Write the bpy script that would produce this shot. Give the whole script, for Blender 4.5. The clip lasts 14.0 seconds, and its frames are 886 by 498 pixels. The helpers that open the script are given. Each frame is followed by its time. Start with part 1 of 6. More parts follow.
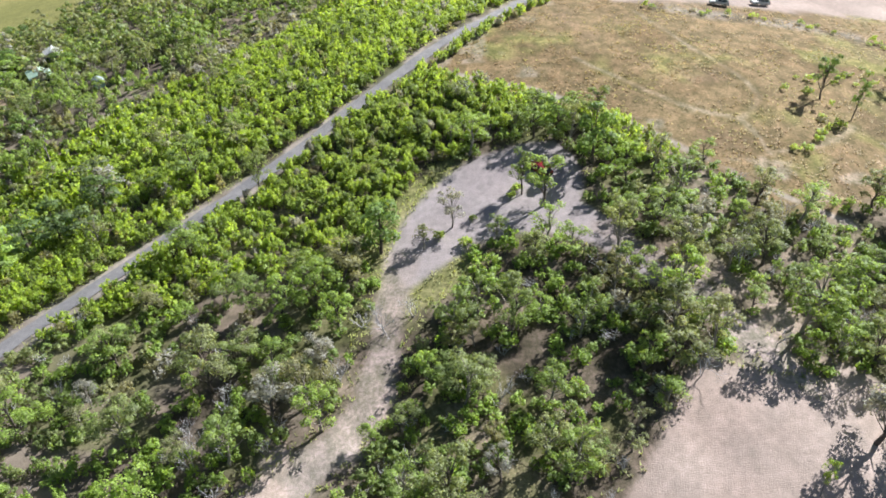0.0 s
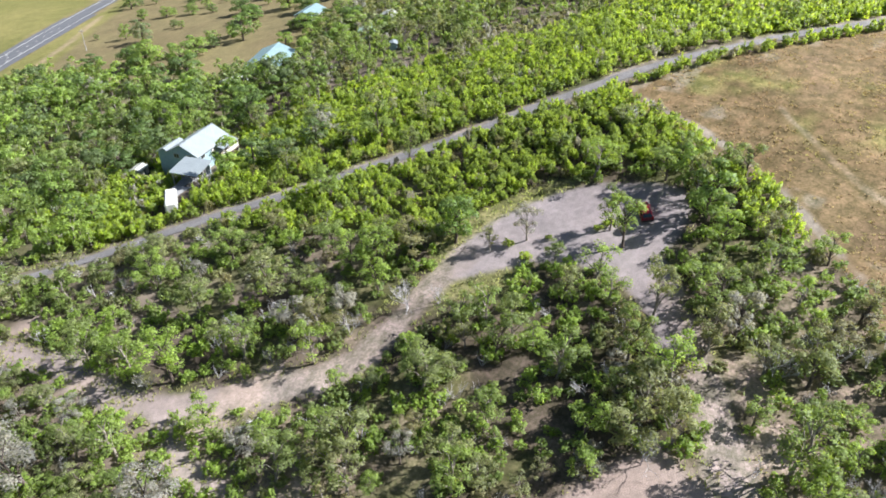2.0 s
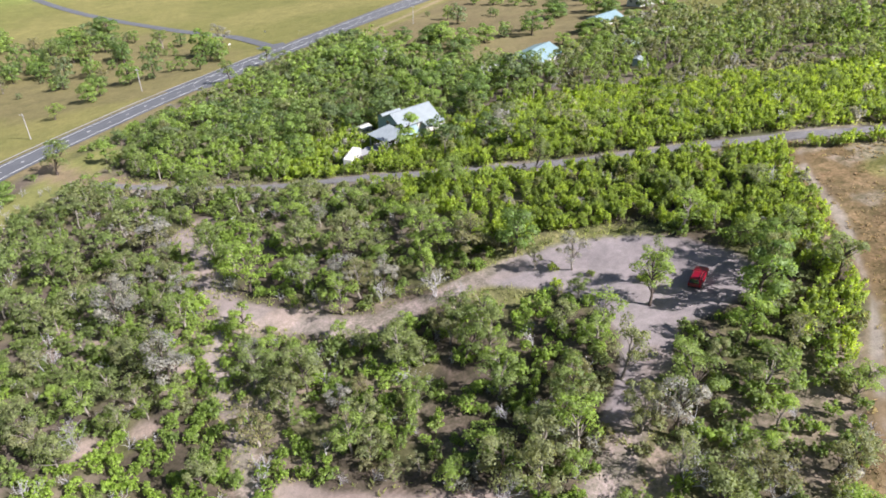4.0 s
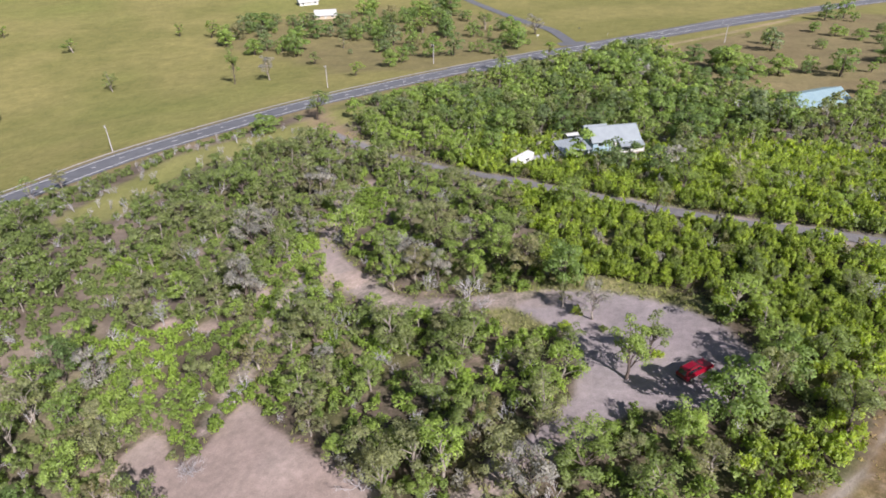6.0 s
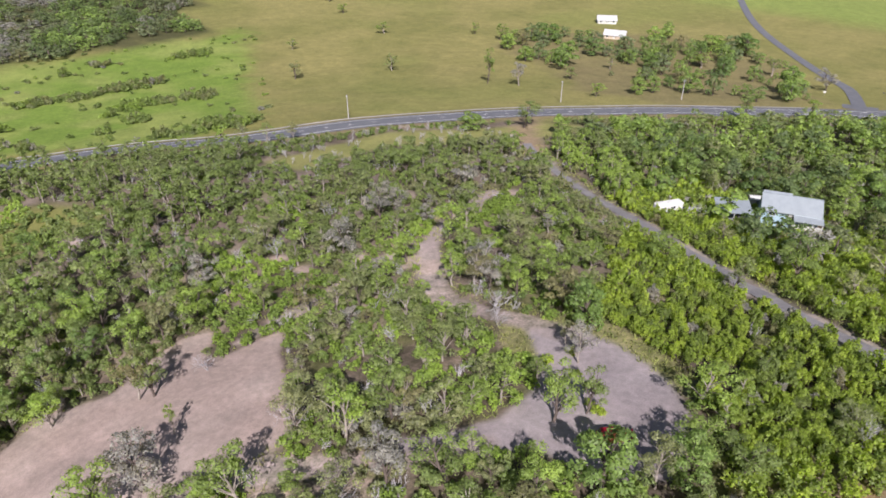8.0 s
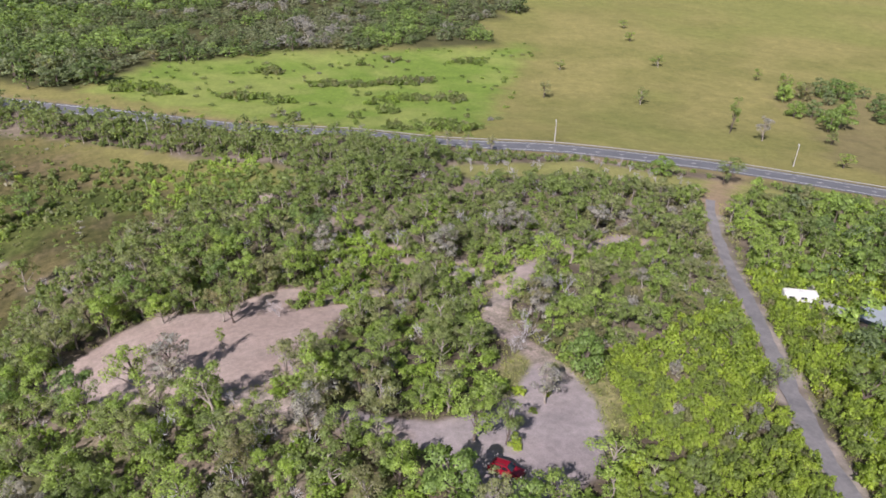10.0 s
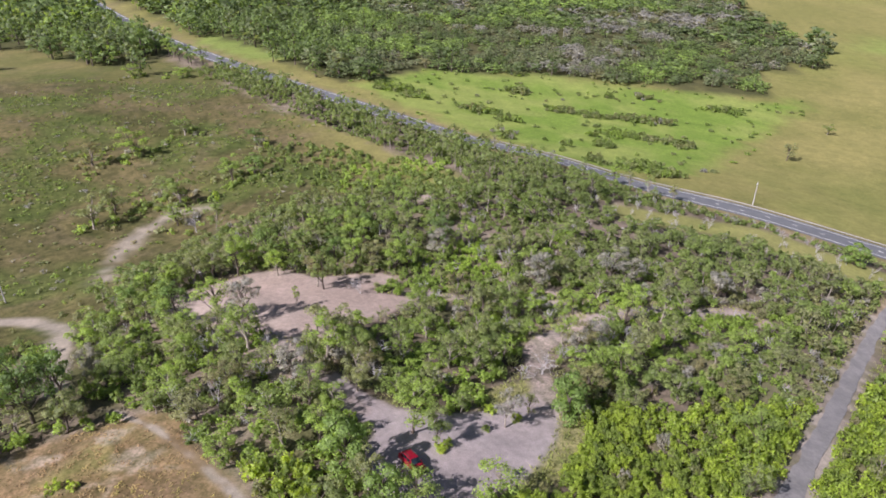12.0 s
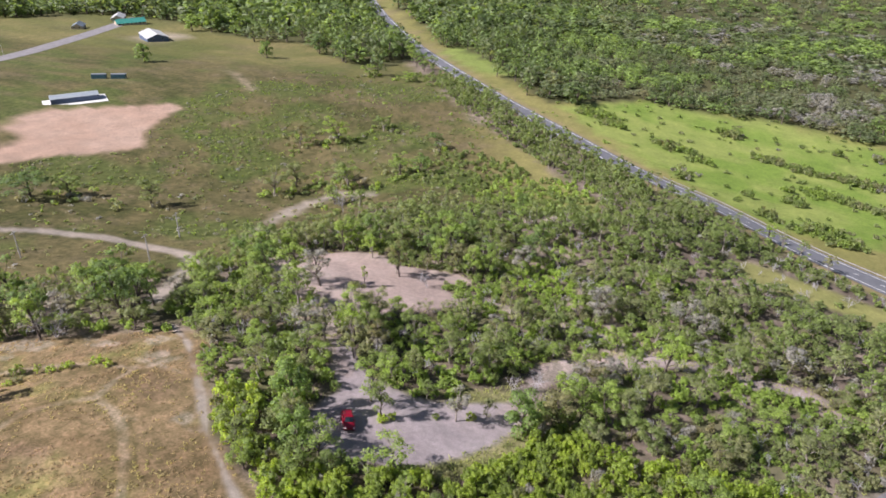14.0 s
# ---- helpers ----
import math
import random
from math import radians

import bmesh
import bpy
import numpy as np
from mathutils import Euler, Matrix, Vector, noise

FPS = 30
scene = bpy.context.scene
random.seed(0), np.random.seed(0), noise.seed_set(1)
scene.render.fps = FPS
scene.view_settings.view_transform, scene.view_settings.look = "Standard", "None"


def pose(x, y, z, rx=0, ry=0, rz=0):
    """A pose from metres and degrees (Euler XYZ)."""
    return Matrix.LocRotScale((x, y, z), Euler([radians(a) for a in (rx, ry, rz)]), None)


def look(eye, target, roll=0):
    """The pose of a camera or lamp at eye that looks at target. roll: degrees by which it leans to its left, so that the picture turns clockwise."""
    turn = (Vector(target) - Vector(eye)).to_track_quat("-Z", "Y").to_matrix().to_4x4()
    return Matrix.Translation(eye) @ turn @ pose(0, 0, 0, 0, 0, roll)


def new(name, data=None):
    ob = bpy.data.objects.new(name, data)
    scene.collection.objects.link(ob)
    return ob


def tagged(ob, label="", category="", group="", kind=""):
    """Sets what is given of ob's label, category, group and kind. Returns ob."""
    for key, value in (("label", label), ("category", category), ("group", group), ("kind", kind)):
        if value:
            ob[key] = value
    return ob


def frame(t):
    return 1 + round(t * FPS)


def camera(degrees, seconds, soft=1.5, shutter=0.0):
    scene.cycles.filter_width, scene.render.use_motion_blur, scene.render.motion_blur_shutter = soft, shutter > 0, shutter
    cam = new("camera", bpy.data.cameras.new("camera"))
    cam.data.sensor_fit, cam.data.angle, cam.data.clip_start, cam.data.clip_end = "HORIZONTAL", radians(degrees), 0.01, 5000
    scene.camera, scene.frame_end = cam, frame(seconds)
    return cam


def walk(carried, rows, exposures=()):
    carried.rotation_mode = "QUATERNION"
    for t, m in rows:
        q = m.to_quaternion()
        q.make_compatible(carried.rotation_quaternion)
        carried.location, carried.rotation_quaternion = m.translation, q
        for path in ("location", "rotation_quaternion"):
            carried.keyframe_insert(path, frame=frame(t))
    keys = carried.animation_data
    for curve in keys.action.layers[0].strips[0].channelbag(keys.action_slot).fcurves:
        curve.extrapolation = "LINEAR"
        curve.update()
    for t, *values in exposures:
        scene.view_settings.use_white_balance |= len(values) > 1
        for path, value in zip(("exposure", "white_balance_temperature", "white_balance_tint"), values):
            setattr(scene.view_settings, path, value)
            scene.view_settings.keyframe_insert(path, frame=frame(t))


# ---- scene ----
cam = camera(65.0, 14.0, 1.75)
PATH = [
    (0, (-86.25, 5.07, 60.71), (-1.97, 12.14, 7.35), 0.86),
    (0.5, (-85.03, -5.66, 62.54), (-3.45, 14.20, 8.22), 0.67),
    (1, (-82.60, -16.59, 64.11), (-5.25, 15.15, 9.25), 0.74),
    (1.5, (-79.14, -27.03, 65.30), (-7.33, 15.37, 10.12), 0.80),
    (2, (-74.35, -37.11, 66.36), (-9.26, 14.73, 10.91), 0.84),
    (2.5, (-68.15, -46.44, 67.29), (-10.86, 13.79, 11.71), 0.73),
    (3, (-61.20, -54.90, 68.36), (-12.46, 12.50, 12.85), 0.65),
    (5.5, (-7.14, -73.19, 72.57), (-13.58, 9.10, 16.11), -0.82),
    (6, (3.49, -72.68, 73.53), (-13.76, 8.18, 17.29), -0.82),
    (6.5, (13.89, -71.62, 74.50), (-13.40, 6.72, 18.66), -0.58),
    (7, (23.96, -69.30, 75.20), (-12.82, 5.36, 19.77), -0.26),
    (7.5, (33.64, -65.96, 75.82), (-11.89, 4.06, 20.84), 0.05),
    (8, (42.93, -61.87, 76.04), (-10.57, 2.74, 21.61), 0.24),
    (10.5, (81.00, -25.22, 83.34), (-1.05, -0.99, 31.55), 0.23),
    (11, (85.51, -15.54, 84.26), (0.74, -0.85, 33.28), 0.37),
    (11.5, (88.99, -5.52, 84.69), (2.72, -0.19, 34.40), 0.47),
    (12, (91.65, 4.71, 84.91), (4.92, 1.03, 35.27), 0.81),
    (12.5, (93.44, 15.30, 85.51), (7.25, 2.86, 36.35), 1.02),
    (13, (94.25, 26.06, 86.14), (9.48, 5.14, 37.38), 1.19),
    (13.5, (94.27, 36.93, 87.47), (11.71, 7.69, 39.21), 1.31),
    (14, (93.59, 48.07, 89.42), (14.04, 10.86, 41.60), 1.35),
]
walk(cam, [(t, look(eye, target, roll)) for t, eye, target, roll in PATH], [(0, 1.25, 6350, 3), (3.0, 1.2, 6450, 7), (5.5, 0.9, 6550, 13), (7.0, 0.76, 6550, 14), (10.5, 0.77, 6550, 15), (12.0, 0.87, 6500, 15), (14, 0.95, 6500, 15)])

# ---- world, sun ----
SUN_AZ, SUN_EL = radians(-47), radians(43)      # where the sun stands, from +x towards +y
world = bpy.data.worlds.new("sky")
scene.world = world
world.use_nodes = True
wn = world.node_tree.nodes
sky = wn.new("ShaderNodeTexSky")
sky.sky_type, sky.sun_disc = "NISHITA", False
sky.sun_elevation, sky.sun_rotation = SUN_EL, math.pi / 2 - SUN_AZ
world.node_tree.links.new(sky.outputs[0], wn["Background"].inputs[0])
wn["Background"].inputs[1].default_value = 0.042
sun = new("sun", bpy.data.lights.new("sun", "SUN"))
sun.data.energy, sun.data.angle, sun.data.color = 5.0, radians(0.55), (1.0, 0.955, 0.94)
sun.matrix_world = look((math.cos(SUN_AZ) * math.cos(SUN_EL) * 300, math.sin(SUN_AZ) * math.cos(SUN_EL) * 300, math.sin(SUN_EL) * 300), (0, 0, 0))

rng = np.random.default_rng(7)

# ---- the lie of the land: a hill falling to a plain, heights in metres at the knots ----
KX = np.array([-1500, -600, -400, -250, -130, -50, 20, 80, 250.0])
KY = np.array([-1300, -450, -250, -120, -40, 30, 70, 110, 200, 340, 900.0])
LAND = np.array([
    [-120.6, -110.5, -108.2, -106.4, -105.4, -104.6, -104.4, -104.1, -103.9, -104.7, -108.4],
    [-80.4, -64.7, -61.9, -62.1, -63.2, -64.8, -65.7, -66.7, -68.8, -73.1, -99.3],
    [-72.9, -51.8, -46.1, -44.6, -47.9, -52.4, -55.1, -57.9, -61.6, -68.2, -99.9],
    [-69.6, -39.2, -29.4, -30.7, -32.5, -39.2, -42.7, -46.1, -53.2, -62.1, -103.3],
    [-68.2, -30.4, -24.7, -27.2, -19.4, -16.5, -22.6, -25.9, -39.1, -57.1, -105.4],
    [-67.4, -25.2, -18.6, -16.8, -6.4, -9.7, -11.9, -18.8, -30.2, -53.5, -106.9],
    [-67.0, -21.3, -10.9, -1.6, 9.9, 5.3, -2.1, -15.1, -25.6, -48.7, -109.1],
    [-66.8, -18.4, -3.9, 10.0, 19.2, 16.6, 5.6, -3.9, -22.4, -43.7, -111.4],
    [-66.9, -14.3, 6.2, 21.2, 24.7, 20.3, 13.9, 6.9, -11.8, -37.2, -113.4],
])


def knots(v, K):
    """Weights of a smooth cubic through the knots K at v."""
    v = np.clip(np.asarray(v, float).ravel(), K[0], K[-1])
    n, rows = len(K), np.arange(v.size)
    i = np.clip(np.searchsorted(K, v, side="right") - 1, 0, n - 2)
    h = K[i + 1] - K[i]
    s = (v - K[i]) / h
    B = np.zeros((v.size, n))
    B[rows, i] += 2 * s**3 - 3 * s**2 + 1
    B[rows, i + 1] += 3 * s**2 - 2 * s**3
    for k, w in ((i, s**3 - 2 * s**2 + s), (i + 1, s**3 - s**2)):
        lo, hi = np.clip(k - 1, 0, n - 1), np.clip(k + 1, 0, n - 1)
        d = w * h / (K[hi] - K[lo])
        np.add.at(B, (rows, hi), d)
        np.add.at(B, (rows, lo), -d)
    return B


def height(x, y):
    shape = np.shape(x)
    mound = 2.3 * np.exp(-((np.asarray(x, float) + 2) ** 2 + (np.asarray(y, float) - 95) ** 2) / 242)      # the levelled house pad
    mound = mound - 3.5 * np.exp(-((np.asarray(x, float) - 82) ** 2 + (np.asarray(y, float) - 166) ** 2) / 1150)      # the hollow round the second house
    return ((knots(x, KX) @ LAND) * knots(y, KY)).sum(1).reshape(shape) + mound


def hz(x, y):
    return float(height(np.array([x]), np.array([y]))[0])


def vnoise(x, y, size, seed=0):
    """Smooth noise from 0 to 1 with lumps of about that size."""
    x, y = np.asarray(x, float) / size, np.asarray(y, float) / size
    xi, yi = np.floor(x), np.floor(y)
    fx, fy = x - xi, y - yi
    fx, fy = fx * fx * (3 - 2 * fx), fy * fy * (3 - 2 * fy)

    def cell(a, b):
        v = np.sin(a * 127.1 + b * 311.7 + seed * 74.7) * 43758.5453
        return v - np.floor(v)
    top = cell(xi, yi) * (1 - fx) + cell(xi + 1, yi) * fx
    low = cell(xi, yi + 1) * (1 - fx) + cell(xi + 1, yi + 1) * fx
    return top * (1 - fy) + low * fy


def noise2(x, y, size, seed=0):
    return 0.6 * vnoise(x, y, size, seed) + 0.28 * vnoise(x, y, size / 2.3, seed + 3) + 0.12 * vnoise(x, y, size / 5.1, seed + 5)


def off_line(line, x, y):
    """Distance from a polyline."""
    best = np.full(np.shape(x), 1e9)
    for (ax, ay), (bx, by) in zip(line[:-1], line[1:]):
        dx, dy = bx - ax, by - ay
        s = np.clip(((x - ax) * dx + (y - ay) * dy) / (dx * dx + dy * dy), 0, 1)
        best = np.minimum(best, np.hypot(x - ax - s * dx, y - ay - s * dy))
    return best


def depth_in(poly, x, y):
    """Metres inside a polygon; negative outside."""
    inside = np.zeros(np.shape(x), bool)
    for (ax, ay), (bx, by) in zip(poly, poly[1:] + poly[:1]):
        if ay != by:
            inside ^= ((ay > y) != (by > y)) & (x < (bx - ax) * (y - ay) / (by - ay) + ax)
    return np.where(inside, 1, -1) * off_line(poly + poly[:1], x, y)


def smooth(v, lo, hi):
    s = np.clip((v - lo) / (hi - lo), 0, 1)
    return s * s * (3 - 2 * s)


# ---- plan ----
HIGHWAY = [(-1100, -700), (-600, -345), (-387, -173), (-308, -102), (-255, -44), (-210, 9), (-172, 57), (-142, 98), (-122, 128), (-103, 159), (-70, 196),
           (-41, 228), (-9, 270), (27, 311), (70, 346), (124, 395), (300, 560), (700, 900)]
BRANCH = [(-3, 292), (-9, 318), (-20, 350), (-33, 370), (-62, 418), (-110, 500), (-200, 700)]
SIDE = [(240, -90), (115, -10.4), (95, 2.3), (75, 15), (55, 27.5), (35, 40.4), (15, 55.6), (-5, 70.6), (-25, 85.3), (-45, 100), (-65, 115.5), (-74, 123.5)]
APRON = [(-66, 118), (-74, 125), (-82, 134), (-90, 148), (-97, 158)]
CLEAR1 = [(-4, 17), (2, 21), (9, 19.8), (16, 17), (22, 13.5), (27, 8), (30, 0), (30.5, -5), (26, -8), (20, -9.5), (14, -9), (9, -14), (4, -16.5), (-1, -20),
          (-4, -18), (3, -11), (6.5, -6), (7, 1), (5, 7.5), (0, 12.5)]
CLEAR2 = [(-56, -20), (-56.5, -16), (-53.9, -13), (-51, -13.8), (-48.5, -16.5), (-46.5, -17.7), (-44.5, -15), (-44, -9), (-42.7, -5.3), (-39.5, -6.3), (-36, -10), (-27, -15.7), (-19, -19.7), (-14.7, -23), (-17.5, -31),
          (-20.5, -36), (-14, -40), (-20, -49), (-29, -60), (-40, -69), (-47, -61), (-55, -50), (-56.5, -42), (-52, -33), (-54, -25)]
TRACKS = [[(1, 18.5), (-8, 19.2), (-15, 18.8), (-22, 19), (-28, 22), (-34, 27.5), (-39, 33), (-44, 38.5)],
          [(-44, 38.5), (-48, 48), (-48.5, 60), (-52, 72)],
          [(-45, 37), (-48.5, 28), (-48.5, 19), (-47, 9), (-46, 0), (-46, -12)],
          [(8, -12), (1, -19), (-6, -25), (-13, -30), (-20, -34)]]
FIELD = [(260, -104), (115, -16), (95, -3.5), (75, 9), (58, 20.5), (54, 14), (50.5, 6), (46.5, -5), (41.5, -13), (36.5, -22), (29, -30), (21, -37), (15, -41), (17, -47),
         (25, -58), (34, -72), (60, -105), (130, -150), (260, -170)]
GRAVEL = [(3, -66), (8, -60), (12, -50), (17, -41), (22.5, -33.8), (29, -26), (36, -18.4), (41, -11), (45, -5), (49.5, 4), (53, 12), (57, 18)]
BARE_SPOTS = [(-36.6, 30.5, 3.6), (-31, 29.5, 2.0), (-59.5, 14.3, 2.6), (-68, 13.3, 2.6), (-54, 25.4, 2.4), (-43.4, 11.5, 2.0), (-47, 76, 3.2), (0, -26, 2.6), (-3, -29, 2.4), (-8, -33, 2.6), (-42.5, 30, 2.8), (-48.5, 53, 2.6), (-118, -10, 3), (-109, -23, 3)]
SOUTH_YARD = [(97, -21), (112, -19), (150, -38), (150, -112), (112, -104), (101, -64), (101, -42)]
RUTS = [[(60.5, -9.5), (56.5, -13), (52.7, -17.2), (47.1, -23), (41.8, -29.5), (40.1, -33.4), (39, -38.6)], [(41, -60), (35.8, -55.2), (32, -50), (28.3, -40.5), (22, -38)],
        [(92, -25), (82.5, -28.6), (74.1, -32), (66.8, -35), (60.5, -39.5), (54, -43), (47.5, -44.3), (42, -41.5), (38.8, -38.8), (33, -41), (28, -41.5)]]
PALE_WASH = [(-122, -84), (-117, -97), (-102, -101), (-88, -99), (-73, -97), (-62, -92)]
FARM_TRACK = [(10, -215), (-14, -180), (-31, -150), (-37, -130), (-37, -112), (-36, -98), (-28, -84), (-8, -72), (3, -66)]
DIRT_PAD = [(-50, -243), (-98, -256), (-105, -283), (-134, -297), (-181, -246), (-173, -234), (-135, -222), (-119, -204), (-90, -222), (-69, -230)]
FAR_ROAD = [(-150, -440), (-227, -462), (-255, -474), (-297, -497), (-350, -527), (-480, -600)]
WETLAND = [(-178, 62), (-205, 30), (-250, -14), (-318, -70), (-350, -58), (-392, -30), (-410, 62), (-384, 203), (-386, 240), (-322, 190), (-257, 145), (-190, 104)]
HOME_LAND = [(40, 272), (44, 215), (66, 178), (96, 176), (130, 196), (200, 230), (260, 330), (160, 400), (110, 350)]
GROVE_LAND = [(-235, 350), (-215, 300), (-150, 265), (-112, 225), (-62, 222), (-30, 262), (-20, 300), (-42, 345), (-60, 400), (-150, 430)]
SCRUB = [(-92, 152), (-112, 122), (-131, 94), (-150, 66), (-188, 18), (-228, -30), (-270, -78), (-350, -150), (-420, -215), (-404, -222), (-300, -138), (-245, -90),
         (-205, -50), (-172, -18), (-146, 2), (-126, 4), (-118, -48), (-95, -70), (-65, -76), (-40, -80), (-22, -76), (2, -64), (14, -47), (18, -39), (29, -29), (37, -21),
         (42, -12), (47, -4), (52, 8), (58, 24), (35, 40), (15, 55), (-5, 70), (-25, 85), (-45, 99), (-68, 118)]
NORTH_SCRUB = [(-64, 122), (-45, 101), (-25, 87), (-5, 72), (15, 57), (35, 42), (55, 29), (75, 17), (115, -9), (260, -95), (330, 60), (260, 140), (150, 186), (98, 170), (64, 172),
               (40, 210), (34, 262), (14, 280), (-8, 246), (-36, 212), (-60, 186), (-84, 158), (-78, 140)]
WATTLE = [(-14, 76), (-6, 48), (-1, 36), (-1, 25), (8, 22), (18, 19), (25, 14), (32, 8), (36, -2), (33, -12), (24, -16), (26, -28), (36, -21), (42, -11), (47, -3), (52, 8), (58, 24),
          (35, 40), (15, 55), (-5, 70)]
FAR_WOOD = [(-392, -30), (-350, -58), (-325, -76), (-395, -140), (-420, -160), (-700, -382), (-1100, -650), (-1500, -900), (-1500, 330), (-620, 330), (-520, 300), (-470, 230), (-395, 215), (-412, 62)]
SOUTH_WOOD = [(-330, -195), (-360, -215), (-420, -218), (-620, -374), (-1000, -640), (-1000, -1000), (-330, -1000), (-260, -800), (-400, -700), (-490, -620), (-470, -500), (-430, -420), (-420, -300), (-385, -280)]
CREEK_WOOD = [(3, -64), (-5, -72), (-14, -80), (-12, -95), (10, -105), (40, -125), (60, -118), (50, -98), (36, -76), (26, -60), (16, -46)]


# ---- materials ----
def material(name, rough=0.8):
    m = bpy.data.materials.new(name)
    m.use_nodes = True
    bsdf = m.node_tree.nodes["Principled BSDF"]
    bsdf.inputs["Roughness"].default_value = rough
    return m, m.node_tree.nodes, m.node_tree.links, bsdf


def mixed(nodes, links, fac, a, b, how="MIX"):
    n = nodes.new("ShaderNodeMix")
    n.data_type, n.blend_type = "RGBA", how
    for socket, value in ((n.inputs[0], fac), (n.inputs[6], a), (n.inputs[7], b)):
        if isinstance(value, (int, float)):
            socket.default_value = value
        elif isinstance(value, tuple):
            socket.default_value = (*value, 1)
        else:
            links.new(value, socket)
    return n.outputs[2]


def grainy(nodes, links, scale, lo=0.35, hi=0.65, detail=4):
    """Noise in world metres, stretched to run from 0 to 1."""
    co = nodes.new("ShaderNodeNewGeometry")
    n = nodes.new("ShaderNodeTexNoise")
    n.inputs["Scale"].default_value, n.inputs["Detail"].default_value = scale, detail
    links.new(co.outputs["Position"], n.inputs["Vector"])
    r = nodes.new("ShaderNodeMapRange")
    r.inputs[1].default_value, r.inputs[2].default_value = lo, hi
    links.new(n.outputs[0], r.inputs[0])
    return r.outputs[0]


def bumped(nodes, links, bsdf, fac, strength, distance):
    b = nodes.new("ShaderNodeBump")
    b.inputs["Strength"].default_value, b.inputs["Distance"].default_value = strength, distance
    links.new(fac, b.inputs["Height"])
    links.new(b.outputs[0], bsdf.inputs["Normal"])


def plain(name, a, b, scale=3.0, rough=0.7, metal=0.0, bump=0.0):
    """A surface whose colour wanders between two tones at two scales."""
    m, nodes, links, bsdf = material(name, rough)
    wide, fine = grainy(nodes, links, scale), grainy(nodes, links, scale * 9)
    c = mixed(nodes, links, wide, a, b)
    c = mixed(nodes, links, 0.35, c, mixed(nodes, links, fine, a, b))
    links.new(c, bsdf.inputs["Base Color"])
    bsdf.inputs["Metallic"].default_value = metal
    if bump:
        bumped(nodes, links, bsdf, fine, 0.6, bump)
    return m


def leafy(name, grey, green, bright, by_object, reflect=0.74, transmit=1.15, withered=0.0):
    """Leaves: tone by plant and by leaf, partly letting light through."""
    m, nodes, links, bsdf = material(name, 0.6)
    if by_object:
        tone = nodes.new("ShaderNodeObjectInfo").outputs["Random"]
    else:
        tone_node = nodes.new("ShaderNodeAttribute")
        tone_node.attribute_name = "tone"
        tone = tone_node.outputs["Fac"]
    leaf = nodes.new("ShaderNodeNewGeometry").outputs["Random Per Island"]
    ramp = nodes.new("ShaderNodeValToRGB")
    ramp.color_ramp.elements[0].color, ramp.color_ramp.elements[1].color = (*grey, 1), (*bright, 1)
    ramp.color_ramp.elements.new(withered + 0.4 * (1 - withered)).color = (*green, 1)
    if withered:
        ramp.color_ramp.elements[0].color = (0.205, 0.20, 0.20, 1)
        for at, c in ((0.45, (0.185, 0.182, 0.175)), (0.5, (0.15, 0.14, 0.075)), (0.9, (0.13, 0.14, 0.065)), (1.0, grey)):
            ramp.color_ramp.elements.new(withered * at).color = (*c, 1)
    links.new(tone, ramp.inputs[0])
    c = mixed(nodes, links, 1.0, ramp.outputs[0], mixed(nodes, links, grainy(nodes, links, 0.35), (0.82, 0.84, 0.88), (1.16, 1.14, 1.1)), "MULTIPLY")
    v = nodes.new("ShaderNodeMapRange")
    v.inputs[3].default_value, v.inputs[4].default_value = 0.58, 1.38
    links.new(leaf, v.inputs[0])
    vv = nodes.new("ShaderNodeVectorMath")
    vv.operation = "SCALE"
    links.new(c, vv.inputs[0])
    links.new(v.outputs[0], vv.inputs["Scale"])
    links.new(mixed(nodes, links, 1.0, vv.outputs[0], (reflect, reflect, reflect), "MULTIPLY"), bsdf.inputs["Base Color"])
    bsdf.inputs["Specular IOR Level"].default_value = 0.3
    thin = nodes.new("ShaderNodeBsdfTranslucent")
    links.new(mixed(nodes, links, 1.0, vv.outputs[0], (transmit * 1.05, transmit, transmit * 0.5), "MULTIPLY"), thin.inputs[0])
    mix = nodes.new("ShaderNodeAddShader")
    links.new(bsdf.outputs[0], mix.inputs[0])
    links.new(thin.outputs[0], mix.inputs[1])
    links.new(mix.outputs[0], nodes["Material Output"].inputs[0])
    return m


